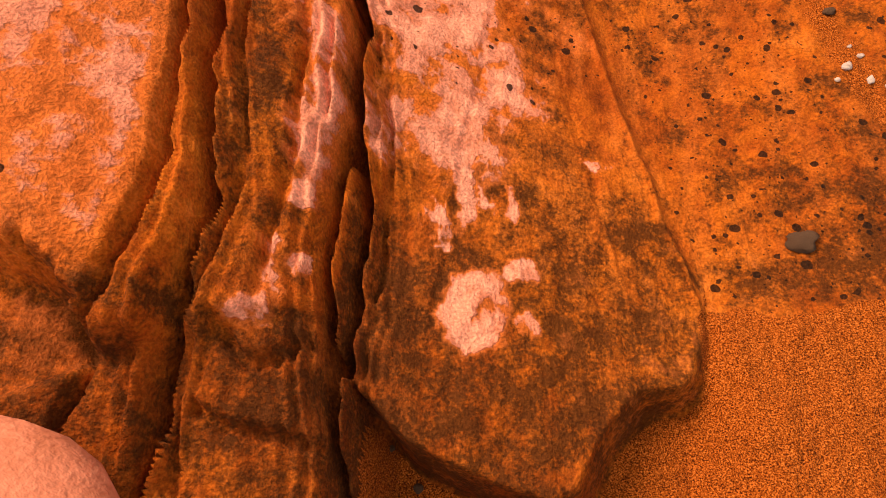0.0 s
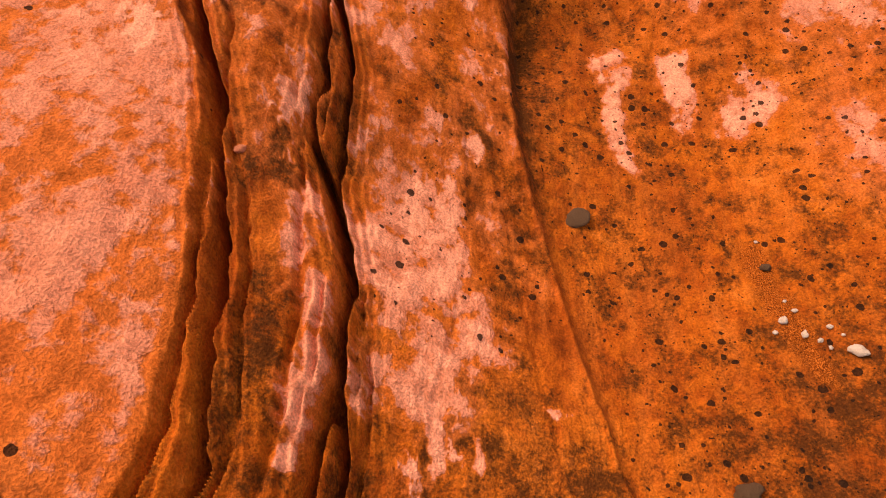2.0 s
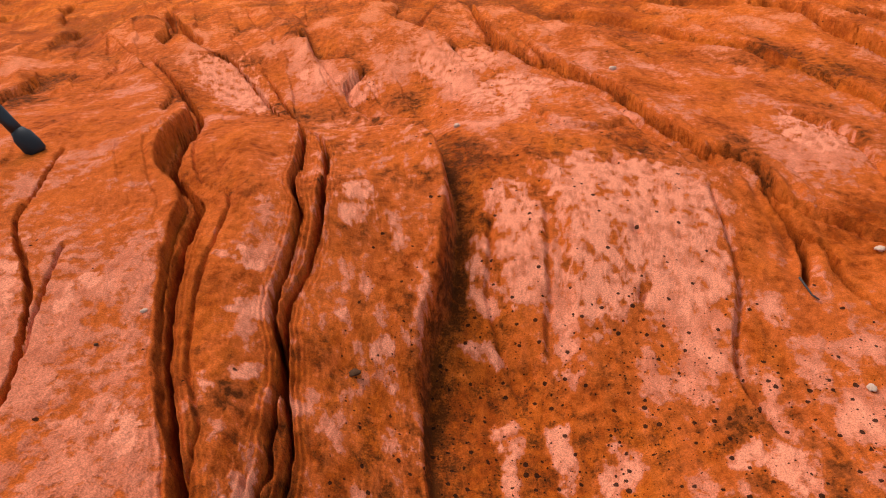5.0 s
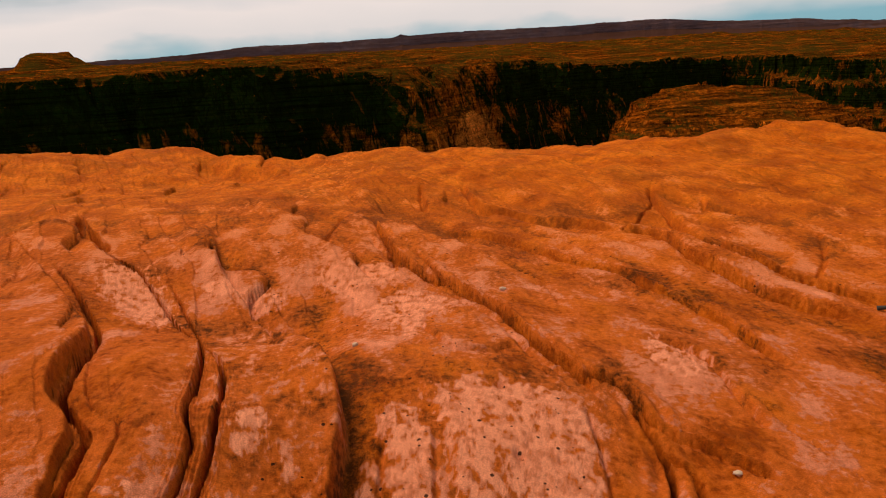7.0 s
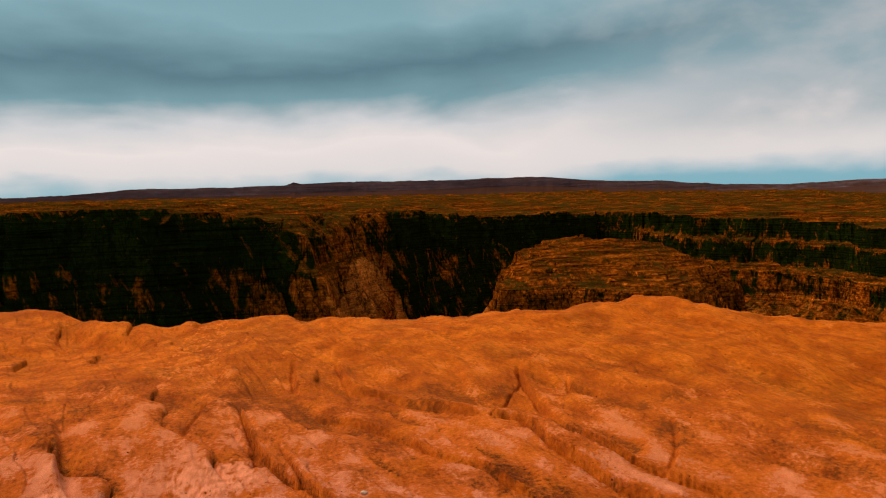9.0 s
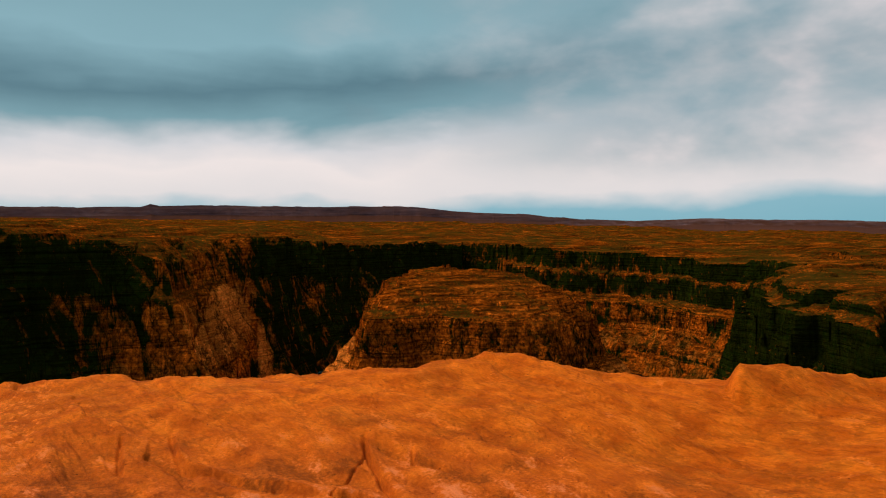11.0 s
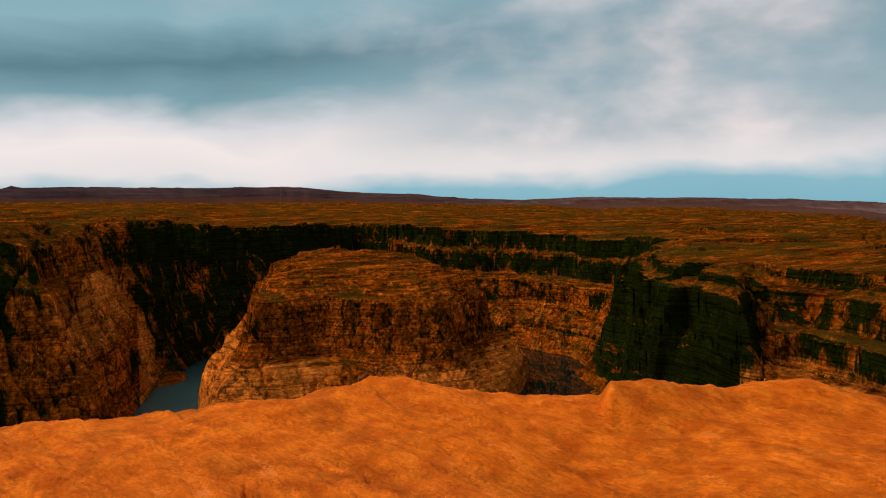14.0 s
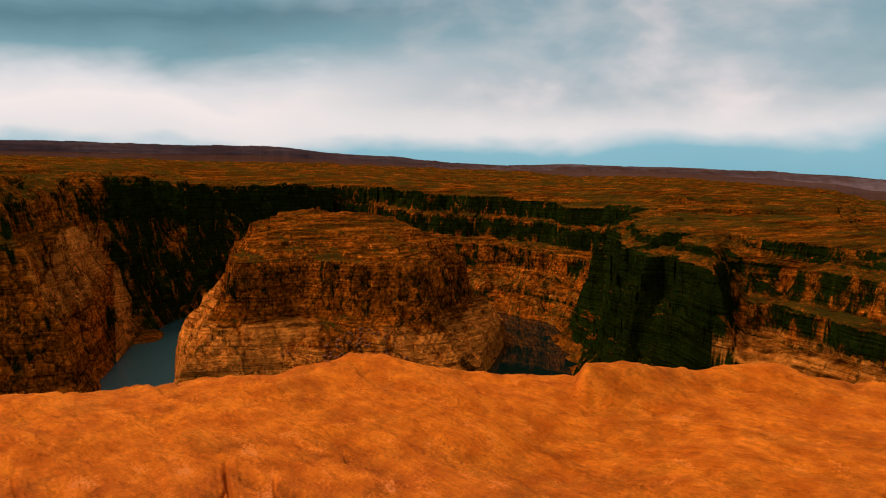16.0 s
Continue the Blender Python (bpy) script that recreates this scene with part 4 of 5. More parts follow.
def rock_marks(x, y, z, lines):
    dist, brow, nose = lines["dist"], lines["brow"], lines["nose"]
    edge = np.interp(y, [p[1] for p in SLAB_EDGE], [p[0] for p in SLAB_EDGE])
    left = smooth(edge - x, -0.004, 0.012)
    far = smooth(dist, 1.0, 1.6)
    pale = np.maximum(blobs(x, y, SKIN_SPOTS), 1.05 * skin_shapes(x, y))
    pale = np.maximum(pale, np.minimum(left * (1.0 + 0.42 * fbm(x / 0.05, y / 0.09, 77, 5, 0.62)) * (1 - far) * np.interp(y, [0.05, 0.13, 0.3, 0.5, 0.9], [0.05, 0.42, 0.48, 0.58, 0.54]), 0.56))
    # the bleached skin spreads on the open rock further out and thins again towards the rim
    open_rock = smooth(y, 0.46, 0.75) * (1 - 0.85 * smooth(-brow, 0.0, 0.01) * (1 - smooth(-brow, 0.05, 0.11)) * (y < 1.3))
    spread = np.interp(dist, [0.8, 1.2, 1.8, 2.4, 3.2, 5.0], [0.18, 0.24, 0.32, 0.32, 0.20, 0.08])
    pale = np.maximum(pale, open_rock * (spread + 0.42 * fbm(x / 0.13, y / 0.20, 71, 5, 0.6) + 0.34 * lines["ridge"] * (1 - 0.9 * smooth(dist, 2.0, 3.4))))
    # skin on the shoulder over the right-hand hollow
    pale = np.maximum(pale, smooth(x, 0.14, 0.30) * smooth(y, 0.36, 0.50) * (1 - far) * (0.40 + 0.55 * fbm(x / 0.06, y / 0.10, 73, 5, 0.62)))
    pale = np.maximum(pale, (0.27 + 0.55 * fbm(x / 0.03, y / 0.05, 75, 5, 0.65)) * smooth(x, -0.24, -0.22) * (brow > 0) * smooth(y, 0.2, 0.45))
    # no pale skin inside the joints; the darker colour adds to their shade
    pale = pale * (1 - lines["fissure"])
    sandy = smooth(-nose, 0.002, 0.012) * (nose < 5)
    edge_of_sand = 0.138 + 0.05 * smooth(x, 0.06, 0.3) + 0.02 * fbm(x / 0.05, y / 0.05, 81, 2)
    sandy = np.maximum(sandy, smooth(edge_of_sand - y, -0.006, 0.006) * smooth(x, 0.048, 0.062) * (1 - smooth(np.hypot(x - 0.25, (y + 0.05) * 1.3) + 0.15 * fbm(x / 0.2, y / 0.2, 82, 3), 0.34, 0.46)))
    drift = np.exp(-(((x - (0.165 + 0.25 * (0.34 - y))) / 0.022) ** 2)) * smooth(y, 0.22, 0.28) * (1 - smooth(y, 0.36, 0.44))
    sandy = np.maximum(sandy, 0.62 * drift)
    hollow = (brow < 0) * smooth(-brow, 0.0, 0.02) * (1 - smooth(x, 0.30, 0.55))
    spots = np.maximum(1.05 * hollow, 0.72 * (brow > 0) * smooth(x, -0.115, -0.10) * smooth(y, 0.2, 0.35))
    spots = np.maximum(spots, 0.13 * (1 - smooth(x, -0.18, -0.14)))
    spots = np.maximum(spots, 0.75 * smooth(x, 0.25, 0.4) * smooth(y, 0.3, 0.4) * (1 - smooth(y, 0.7, 0.9)))
    spots = np.where(dist > 2.2, 0.35, spots) * (1 - 0.72 * smooth(y, 0.62, 0.85)) * (1 - sandy) * (0.72 + 0.5 * fbm(x / 0.05, y / 0.05, 97, 3))
    dark = blobs(x, y, CRUSTS)
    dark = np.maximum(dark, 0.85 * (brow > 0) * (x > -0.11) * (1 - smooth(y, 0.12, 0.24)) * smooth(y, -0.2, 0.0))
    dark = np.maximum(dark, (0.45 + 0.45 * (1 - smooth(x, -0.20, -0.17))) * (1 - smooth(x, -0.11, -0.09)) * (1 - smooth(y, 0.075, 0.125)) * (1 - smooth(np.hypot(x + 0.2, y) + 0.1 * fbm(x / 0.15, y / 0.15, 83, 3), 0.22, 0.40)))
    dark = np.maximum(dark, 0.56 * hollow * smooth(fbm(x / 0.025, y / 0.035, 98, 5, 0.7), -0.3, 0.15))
    # darker in the dips and along the cuts between the ribs
    dark = np.maximum(dark, 0.75 * far * smooth(-lines["ridge"] + 0.4 * fbm(x / 0.10, y / 0.12, 94, 4, 0.6), 0.05, 0.7))
    dark = np.maximum(dark, 1.0 * smooth(x, 0.14, 0.30) * (1 - smooth(y, 0.50, 0.80)) * smooth(fbm(x / 0.05, y / 0.07, 99, 5, 0.66), -0.3, 0.25))
    dark = np.maximum(dark, 0.85 * far * smooth(fbm(x / 0.34, y / 0.34, 95, 5, 0.6), 0.05, 0.45))
    dark = np.maximum(dark, 0.60 * (brow > 0) * (x > -0.16) * (y < 1.1) * smooth(fbm(x / 0.04, y / 0.08, 96, 3), -0.25, 0.2))
    # a darker, mottled stretch by the rim
    dark = np.maximum(dark, 1.0 * np.exp(-(((lines["bearing"] - 50) / 7) ** 2)) * smooth(dist, 2.2, 2.9) * smooth(fbm(x / 0.16, y / 0.12, 100, 5, 0.65), -0.15, 0.3))
    # crust and the overhang's shade, painted dark along the foot of the brow
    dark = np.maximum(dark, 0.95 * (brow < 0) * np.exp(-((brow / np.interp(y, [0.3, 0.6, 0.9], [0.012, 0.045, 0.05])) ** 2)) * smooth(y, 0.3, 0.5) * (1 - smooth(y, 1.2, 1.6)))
    return np.stack([pale, sandy, spots, dark], -1)


def build_ledge():
    fine = np.radians(np.r_[np.linspace(-52, -33, 90)[:-1], np.linspace(-33, -4, 460)[:-1], np.linspace(-4, 38, 400)[:-1], np.linspace(38, 76, 140)])
    coarse = np.radians(np.linspace(76, 308, 60)[1:-1])
    az = np.r_[fine, coarse]
    nv = 690
    rim = np.interp(np.where(np.degrees(az) > 180, np.degrees(az) - 360, np.degrees(az)), *zip(*RIM))
    rim = np.where((np.degrees(az) > 100) & (np.degrees(az) < 285), 7.0, rim)
    inner = np.linspace(0.01, 0.30, 14)
    s = np.interp(np.linspace(0, 1, nv - 14), [0, 0.62, 1], [0, 0.44, 1])
    r = np.empty((len(az), nv))
    r[:, :14] = inner[None] * 0.985
    r[:, 14:] = 0.30 * np.exp(s[None] * np.log((rim[:, None] + 1.2) / 0.30))
    x = CENTRE[0] + r * np.sin(az)[:, None]
    y = CENTRE[1] + r * np.cos(az)[:, None]
    z, lines = rock_height(x.ravel(), y.ravel())
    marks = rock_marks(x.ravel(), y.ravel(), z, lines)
    co = np.stack([x.ravel(), y.ravel(), z], -1)
    # the layers between the joints
    cx, cy = co[:, 0], co[:, 1]
    band = np.zeros(len(co), int)
    for line in (JOINT_A, JOINT_C, BROW):
        p = np.array(line)
        band += cx > np.interp(cy, p[:, 1], p[:, 0])
    p = np.array(CLEFT_A)
    band += cx > np.interp(cy, p[:, 1], p[:, 0])
    band[(cy > 2.45)] = 5
    band = band.reshape(len(az), nv)
    ledge = tagged(new("rock_ledge"), "layered orange sandstone ledge with cracks and bleached patches", "rock", kind="structure")
    ledge.location = (CENTRE[0], CENTRE[1], 0)
    labels = ["smooth rosy sandstone layer", "thin upright sandstone layer between joints", "orange sandstone layer with bleached patches",
              "spotted sandstone hollow with sand", "ribbed sandstone slope", "rounded sandstone rim"]
    for k, label in enumerate(labels):
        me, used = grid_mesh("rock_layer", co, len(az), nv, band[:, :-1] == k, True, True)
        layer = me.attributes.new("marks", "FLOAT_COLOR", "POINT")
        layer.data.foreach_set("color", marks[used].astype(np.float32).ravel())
        me.materials.append(SANDSTONE)
        ob = new("rock_layer", me)
        ob.parent = ledge
        ob.location = (-CENTRE[0], -CENTRE[1], 0)
        tagged(ob, label)


build_ledge()


def ground_z(x, y):
    z, _ = rock_height(np.array([float(x), float(x)]), np.array([float(y), float(y)]))
    return float(z[0])

# ---- the canyon ----
# river channels: bearing in degrees, distance in metres
FRONT = [(-60, 740), (-30, 690), (0, 625), (8, 605), (14, 620), (20, 620), (30, 600), (38, 590), (46, 490), (54, 395), (66, 330), (90, 300)]
LEFT_ARM = [(12.0, 640), (12.5, 760), (13.6, 860), (15.4, 950), (18.5, 1050), (23, 1150), (27, 1200)]
RIGHT_ARM = [(42.4, 600), (42.6, 700), (43.0, 800), (43.3, 880), (42.5, 940)]
BACK_ARM = [(43.2, 890), (41.0, 950), (37.0, 1010), (31.5, 1050)]
RIM_ELEV = [(-30, 0.4), (-17, 0.5), (-12, 0.7), (-5, 0.35), (2, -0.6), (9, -1.17), (13, -1.6), (18, -3.3), (22, -3.5), (31, -4.1), (35, -4.5),
            (44, -4.8), (49, -4.9), (54, -5.1), (58, -5.5), (66, -5.4), (80, -5.3)]
MESA_ELEV = [(15, -6.6), (18, -6.0), (20, -5.5), (22, -5.4), (29, -5.8), (32, -6.0), (34.5, -6.8), (37, -8.6), (41, -10.5)]
FOOT_ELEV = [(-30, 1.0), (-10, 1.0), (10, 0.9), (25, 0.9), (33, 0.6), (41, 0.4), (50, 0.42), (54, 0.32), (60, -0.2), (64.6, -0.62), (66.7, -1.36), (80, -1.4)]
SKYLINE = [(-30, 1.2), (-18.6, 1.45), (-14.1, 1.48), (-9, 1.84), (-0.5, 1.86), (2.5, 1.9), (3.2, 2.1), (3.8, 1.95), (8, 2.06), (15, 1.93), (19, 2.0),
           (23.2, 1.88), (26.7, 1.48), (32, 1.25), (36.1, 0.85), (41, 0.62), (45.5, 0.78), (48, 0.72), (54, 0.55), (60, 0.30), (66, -0.1), (70, -0.6)]
WATER_Z = -199.0


def polar(line):
    return [(r * math.sin(radians(a)), r * math.cos(radians(a))) for a, r in line]


def canyon_height(az, r):
    """az in degrees and r as arrays of one shape."""
    x, y = r * np.sin(np.radians(az)), r * np.cos(np.radians(az))
    front = np.interp(az, *zip(*FRONT))
    first = front + 120
    foot = np.interp(az, *zip(*FOOT_ELEV))
    lip = np.interp(az, *zip(*RIM_ELEV))
    # which side of the river arms a place lies on
    la, ra = np.array(LEFT_ARM), np.array(RIGHT_ARM)
    west = az < np.interp(r, la[:, 1], la[:, 0])
    east = az > np.interp(r, ra[:, 1], ra[:, 0])
    mesa = ~west & ~east & (r < np.interp(az, [23, 31.5, 37, 41, 43.2], [1090, 1050, 1010, 950, 890])) & (az < 43.2)
    block = east & (r < 900)
    lip = np.where(mesa, np.interp(az, *zip(*MESA_ELEV)), lip)
    e = foot + (lip - foot) * np.clip(first / r, 0, 1.15) ** np.where(mesa, 2.2, np.interp(az, [40, 46], [1.6, 1.05]))
    top = r * np.tan(np.radians(e))
    top = top + (5 * fbm(x / 90, y / 90, 101, 4) + 9 * np.abs(fbm(x / 260, y / 120, 103, 4))) * smooth(r, 600, 1100) * (0.5 + r / 2600)
    top = top + 1.5 * fbm(x / 30, y / 30, 104, 2) * (1 - smooth(r, 900, 1500))
    # a low butte on the far plateau
    top = top + 50 * smooth(2.9 - np.abs(az + 21.7) + 0.5 * fbm(az / 1.1, r / 200, 105, 3), 0, 1.9) * np.exp(-(((r - 2300) / 130) ** 4))
    # ledges stepping down to the rims
    riser = np.where(mesa, 4.2, 6.0)
    tread = top / riser + 0.5 * fbm(x / 70, y / 70, 106, 3)
    step = np.floor(tread) + smooth(tread - np.floor(tread), 0.72, 0.98)
    near_in = 1 - smooth(r, 1100, 1700)
    top = top + near_in * 0.85 * riser * (step - tread)
    # distance to the nearest channel, roughened into buttresses and joints
    d = np.full(r.shape, 1e9)
    for line, half in ((FRONT, 38), (LEFT_ARM, 29), (RIGHT_ARM, 33), (BACK_ARM, 38)):
        q, _ = line_distance(x, y, rounded(polar(line), 2))
        d = np.minimum(d, np.abs(q) - half)
    rough = 24 * fbm(x / 95, y / 95, 111, 3) + 14 * (0.4 - np.abs(fbm(x / 48, y / 48, 112, 2))) + 4 * fbm(x / 15, y / 15, 113, 2)
    # the alcove in the shaded wall
    rough = rough - 26 * np.exp(-(((az - 53.6) / 2.6) ** 2)) * (r < 640)
    d_rough = d + rough * smooth(d, -10, 25)
    # profiles of the faces: metres from the water's edge, share of the height
    walls = {
        "mesa": ([-40, 0, 3, 9, 20, 34, 44, 54, 60, 66, 72, 84, 88, 104, 108, 128, 132, 150], [0, 0, 0.13, 0.25, 0.36, 0.45, 0.49, 0.53, 0.68, 0.80, 0.90, 0.915, 0.945, 0.955, 0.98, 0.985, 1, 1]),
        "west": ([-40, 0, 14, 34, 50, 66, 82, 89, 104, 124, 150], [0, 0, 0.14, 0.34, 0.52, 0.70, 0.745, 0.90, 0.95, 1, 1]),
        "sheer": ([-40, 0, 12, 30, 44, 60, 66, 72, 100], [0, 0, 0.1, 0.28, 0.5, 0.78, 0.95, 1, 1]),
        "block": ([-40, 0, 18, 30, 42, 56, 62, 80, 84, 100, 150], [0, 0, 0.06, 0.2, 0.34, 0.72, 0.9, 0.93, 0.97, 1, 1]),
        "slope": ([-40, 0, 8, 20, 30, 38, 86, 90, 104, 112, 128, 140, 190], [0, 0, 0.12, 0.32, 0.37, 0.47, 0.63, 0.74, 0.77, 0.90, 0.92, 1, 1]),
        "far": ([-40, 0, 24, 60, 66, 92, 100, 112, 120, 150], [0, 0, 0.16, 0.40, 0.56, 0.62, 0.8, 0.84, 1, 1]),
    }

    def face(u):
        east_slope = smooth(az, 56.5, 59.5)
        out = np.interp(u, *walls["far"])
        out = np.where(mesa, np.interp(u, *walls["mesa"]), out)
        front_west = smooth(10.5 - az, 0, 1.5) * smooth(az, 0, 5) * (1 - smooth(r, 930, 1000))
        out = np.where(west, np.interp(u, *walls["west"]) * front_west + np.interp(u, *walls["sheer"]) * (1 - front_west), out)
        return np.where(block, np.interp(u, *walls["block"]) * (1 - east_slope) + np.interp(u, *walls["slope"]) * east_slope, out)

    u = d_rough
    share = face(u)
    # slanting joints across the faces
    along = r * np.radians(az)
    slant = along + 0.75 * 190 * share
    rounder = smooth(share, 0.03, 0.2)
    u = u + rounder * (9 * (0.35 - np.abs(fbm(slant / 44, r / 160, 115, 3))) + 4 * smooth(share, 0.35, 0.55) * (0.3 - np.abs(fbm((along - 130 * share) / 17, r / 60, 116, 2))))
    # open joints that cut the faces into bulging blocks
    warp = 10 * fbm(along / 50, 190 * share / 50, 118, 3)
    groove = np.exp(-((pn((along + 120 * share + warp) / 46, (190 * share - 0.25 * along + warp) / 90, 117) / 0.05) ** 2))
    groove = np.maximum(groove, np.exp(-((pn((along - 150 * share + warp) / 60, (190 * share + warp) / 40, 119) / 0.035) ** 2)))
    u = u - 6 * groove * rounder
    share = face(u)
    floor = -204 + 3 * fbm(x / 60, y / 60, 121, 3)
    floor = floor + 15 * np.exp(-(((az - 46.9) / 1.9) ** 2) - ((r - 855) / 50) ** 2) + 14 * np.exp(-(((az - 12.6) / 1.6) ** 2) - ((r - 925) / 45) ** 2)
    z = floor + (top - floor) * share
    # bedding ledges on the walls
    beds = z + 4 * fbm(x / 150, y / 150, 131, 2)
    wall = smooth(share, 0.02, 0.1) * (1 - smooth(share, 0.985, 1.0))
    z = z + wall * 1.6 * smooth(fbm(x / 120, y / 120, 135, 2), -0.1, 0.3) * (np.abs((beds / 9.0) % 1.0 - 0.5) * 2 - 0.5) * (0.5 + fbm(x / 60, beds / 9, 133, 2))
    near = np.interp(r, [5, 6, 12, 40, 90, 130], [-3.0, -8.0, -40, -150, -196, -204])
    return np.where(r < front, np.minimum(near, floor + 200 * smooth(130 - r, 0, 130)), z), share, np.where(mesa, 2, np.where(block, 3, np.where(west, 1, 4))) + 0.9 * groove * rounder


def build_canyon():
    az = np.linspace(-30, 76, 1130)
    fine_r = np.r_[np.linspace(5.5, 130, 30), np.linspace(140, 300, 20), np.linspace(303, 1300, 760), np.geomspace(1303, 4300, 220)]
    a, r = np.meshgrid(az, fine_r, indexing="ij")
    z, share, side = canyon_height(a.ravel(), r.ravel())
    z, share, side = z.reshape(a.shape), share.reshape(a.shape), side.reshape(a.shape)
    rows = 520
    # rows gather where the walls stand; the spacing changes slowly from bearing to bearing
    seen = np.where(fine_r[1:] > 300, 1.0, 0.04)
    weight = seen * np.sqrt(np.diff(z, axis=1) ** 2 + (0.35 * np.diff(fine_r)) ** 2) / (fine_r[1:] + 60)
    run = np.cumsum(np.pad(weight, ((61, 60), (0, 0)), mode="edge"), axis=0)
    weight = (run[121:] - run[:-121]) / 121
    weight = np.vstack([weight, weight[-1:]])[: len(az)]
    out_r, out_z, out_s, mixed = (np.empty((len(az), rows)) for _ in range(4))
    for k in range(len(az)):
        s = np.r_[0, np.cumsum(weight[k])]
        at = np.linspace(0, s[-1], rows)
        out_r[k] = np.interp(at, s, fine_r)
        out_z[k] = np.interp(out_r[k], fine_r, z[k])
        out_s[k] = np.interp(out_r[k], fine_r, share[k])
        mixed[k] = side[k][np.clip(np.searchsorted(fine_r, out_r[k]), 0, len(fine_r) - 1)]
    aa = np.radians(az)[:, None]
    co = np.stack([out_r * np.sin(aa), out_r * np.cos(aa), out_z], -1)
    deg = np.repeat(az[:, None], rows, 1)
    front = np.interp(deg, *zip(*FRONT))
    share = out_s
    region = np.floor(mixed)
    joint = mixed - region
    region[(out_r < front) | (share < 0.02) | ((share > 0.985) & (region != 2)) | (out_r > 1350)] = 0
    names = [("plateau", "scrubby red plateau cut by a deep canyon", "ground"), ("canyon_wall", "dark varnished and shaded sandstone canyon wall with buttresses", "cliff"),
             ("inner_mesa", "stepped red sandstone promontory inside the river bend", "rock"), ("canyon_wall", "shaded black-streaked sandstone canyon wall", "cliff"),
             ("canyon_wall", "banded sandstone canyon wall beyond the river", "cliff")]
    washed = (1 - smooth(share, 0.34, 0.62)) * (out_r > front) * np.choose(region.astype(int), [0.2, 1.0 * smooth(10 - deg, -4, 1) * smooth(deg, -2, 5) + 0.1, 0.9, 0.1, 0.4])
    bench = (region == 1) & (deg > 1.5) & (deg < 10.8)
    washed = np.where(bench, (1 - smooth(share, 0.66, 0.75)) * (0.30 + 0.75 * np.exp(-(((deg - 8.2) / 2.0) ** 2)) * smooth(share, 0.30, 0.48)) * (out_r > front), washed)
    inner = 1.05 * (1 - smooth(share, 0.44, 0.56)) * (1 - 0.75 * np.exp(-(((deg - 28) / 2.8) ** 2))) + 0.34 * smooth(share, 0.86, 0.92)
    washed = np.where(region == 2, inner, washed)
    washed = np.where((region == 3) & (deg > 57), 0.65 * smooth(share, 0.42, 0.48) * (1 - smooth(share, 0.62, 0.70)), washed)
    # how far the faces are blackened, by varnish and by shade painted in
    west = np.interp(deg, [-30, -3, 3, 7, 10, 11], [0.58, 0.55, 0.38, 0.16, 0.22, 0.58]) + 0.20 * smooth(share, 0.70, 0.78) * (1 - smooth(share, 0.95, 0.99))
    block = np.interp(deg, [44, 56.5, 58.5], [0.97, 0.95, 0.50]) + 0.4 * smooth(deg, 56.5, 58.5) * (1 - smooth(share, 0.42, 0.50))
    varnish_shade = np.choose(np.clip(np.floor(mixed).astype(int), 0, 4), [west, west, 0.02 + 0.28 * smooth(share, 0.50, 0.56) * (1 - smooth(share, 0.84, 0.92)), block, 0.44 + 0.2 * smooth(share, 0.60, 0.66) * (1 - smooth(share, 0.76, 0.80)) + 0.2 * smooth(share, 0.82, 0.86)]) + 0.25 * joint
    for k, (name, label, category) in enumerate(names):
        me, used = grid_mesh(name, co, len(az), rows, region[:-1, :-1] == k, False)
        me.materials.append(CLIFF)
        coat = me.attributes.new("varnish_shade", "FLOAT", "POINT")
        coat.data.foreach_set("value", varnish_shade.ravel()[used].astype(np.float32))
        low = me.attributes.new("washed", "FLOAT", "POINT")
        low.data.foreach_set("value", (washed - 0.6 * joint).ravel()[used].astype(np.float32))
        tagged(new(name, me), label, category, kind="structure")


build_canyon()


def build_river():
    """The water fills the canyon floor; the banks rise out of it."""
    az = np.radians(np.linspace(-30, 76, 60))
    r = np.linspace(90, 1420, 40)
    a, rr = np.meshgrid(az, r, indexing="ij")
    co = np.stack([rr * np.sin(a), rr * np.cos(a), np.full(a.shape, WATER_Z)], -1)
    me, _ = grid_mesh("water", co, 60, 40)
    me.materials.append(WATER)
    riffle_sheen = me.attributes.new("riffle_sheen", "FLOAT", "POINT")
    # rougher water with the painted sky tint to the left, calm dark to the right
    riffle_sheen.data.foreach_set("value", np.repeat(1 - smooth(np.degrees(az), 20, 32), 40).astype(np.float32))
    tagged(new("water", me), "still dark green river water at the canyon bottom", "river", kind="structure")


build_river()


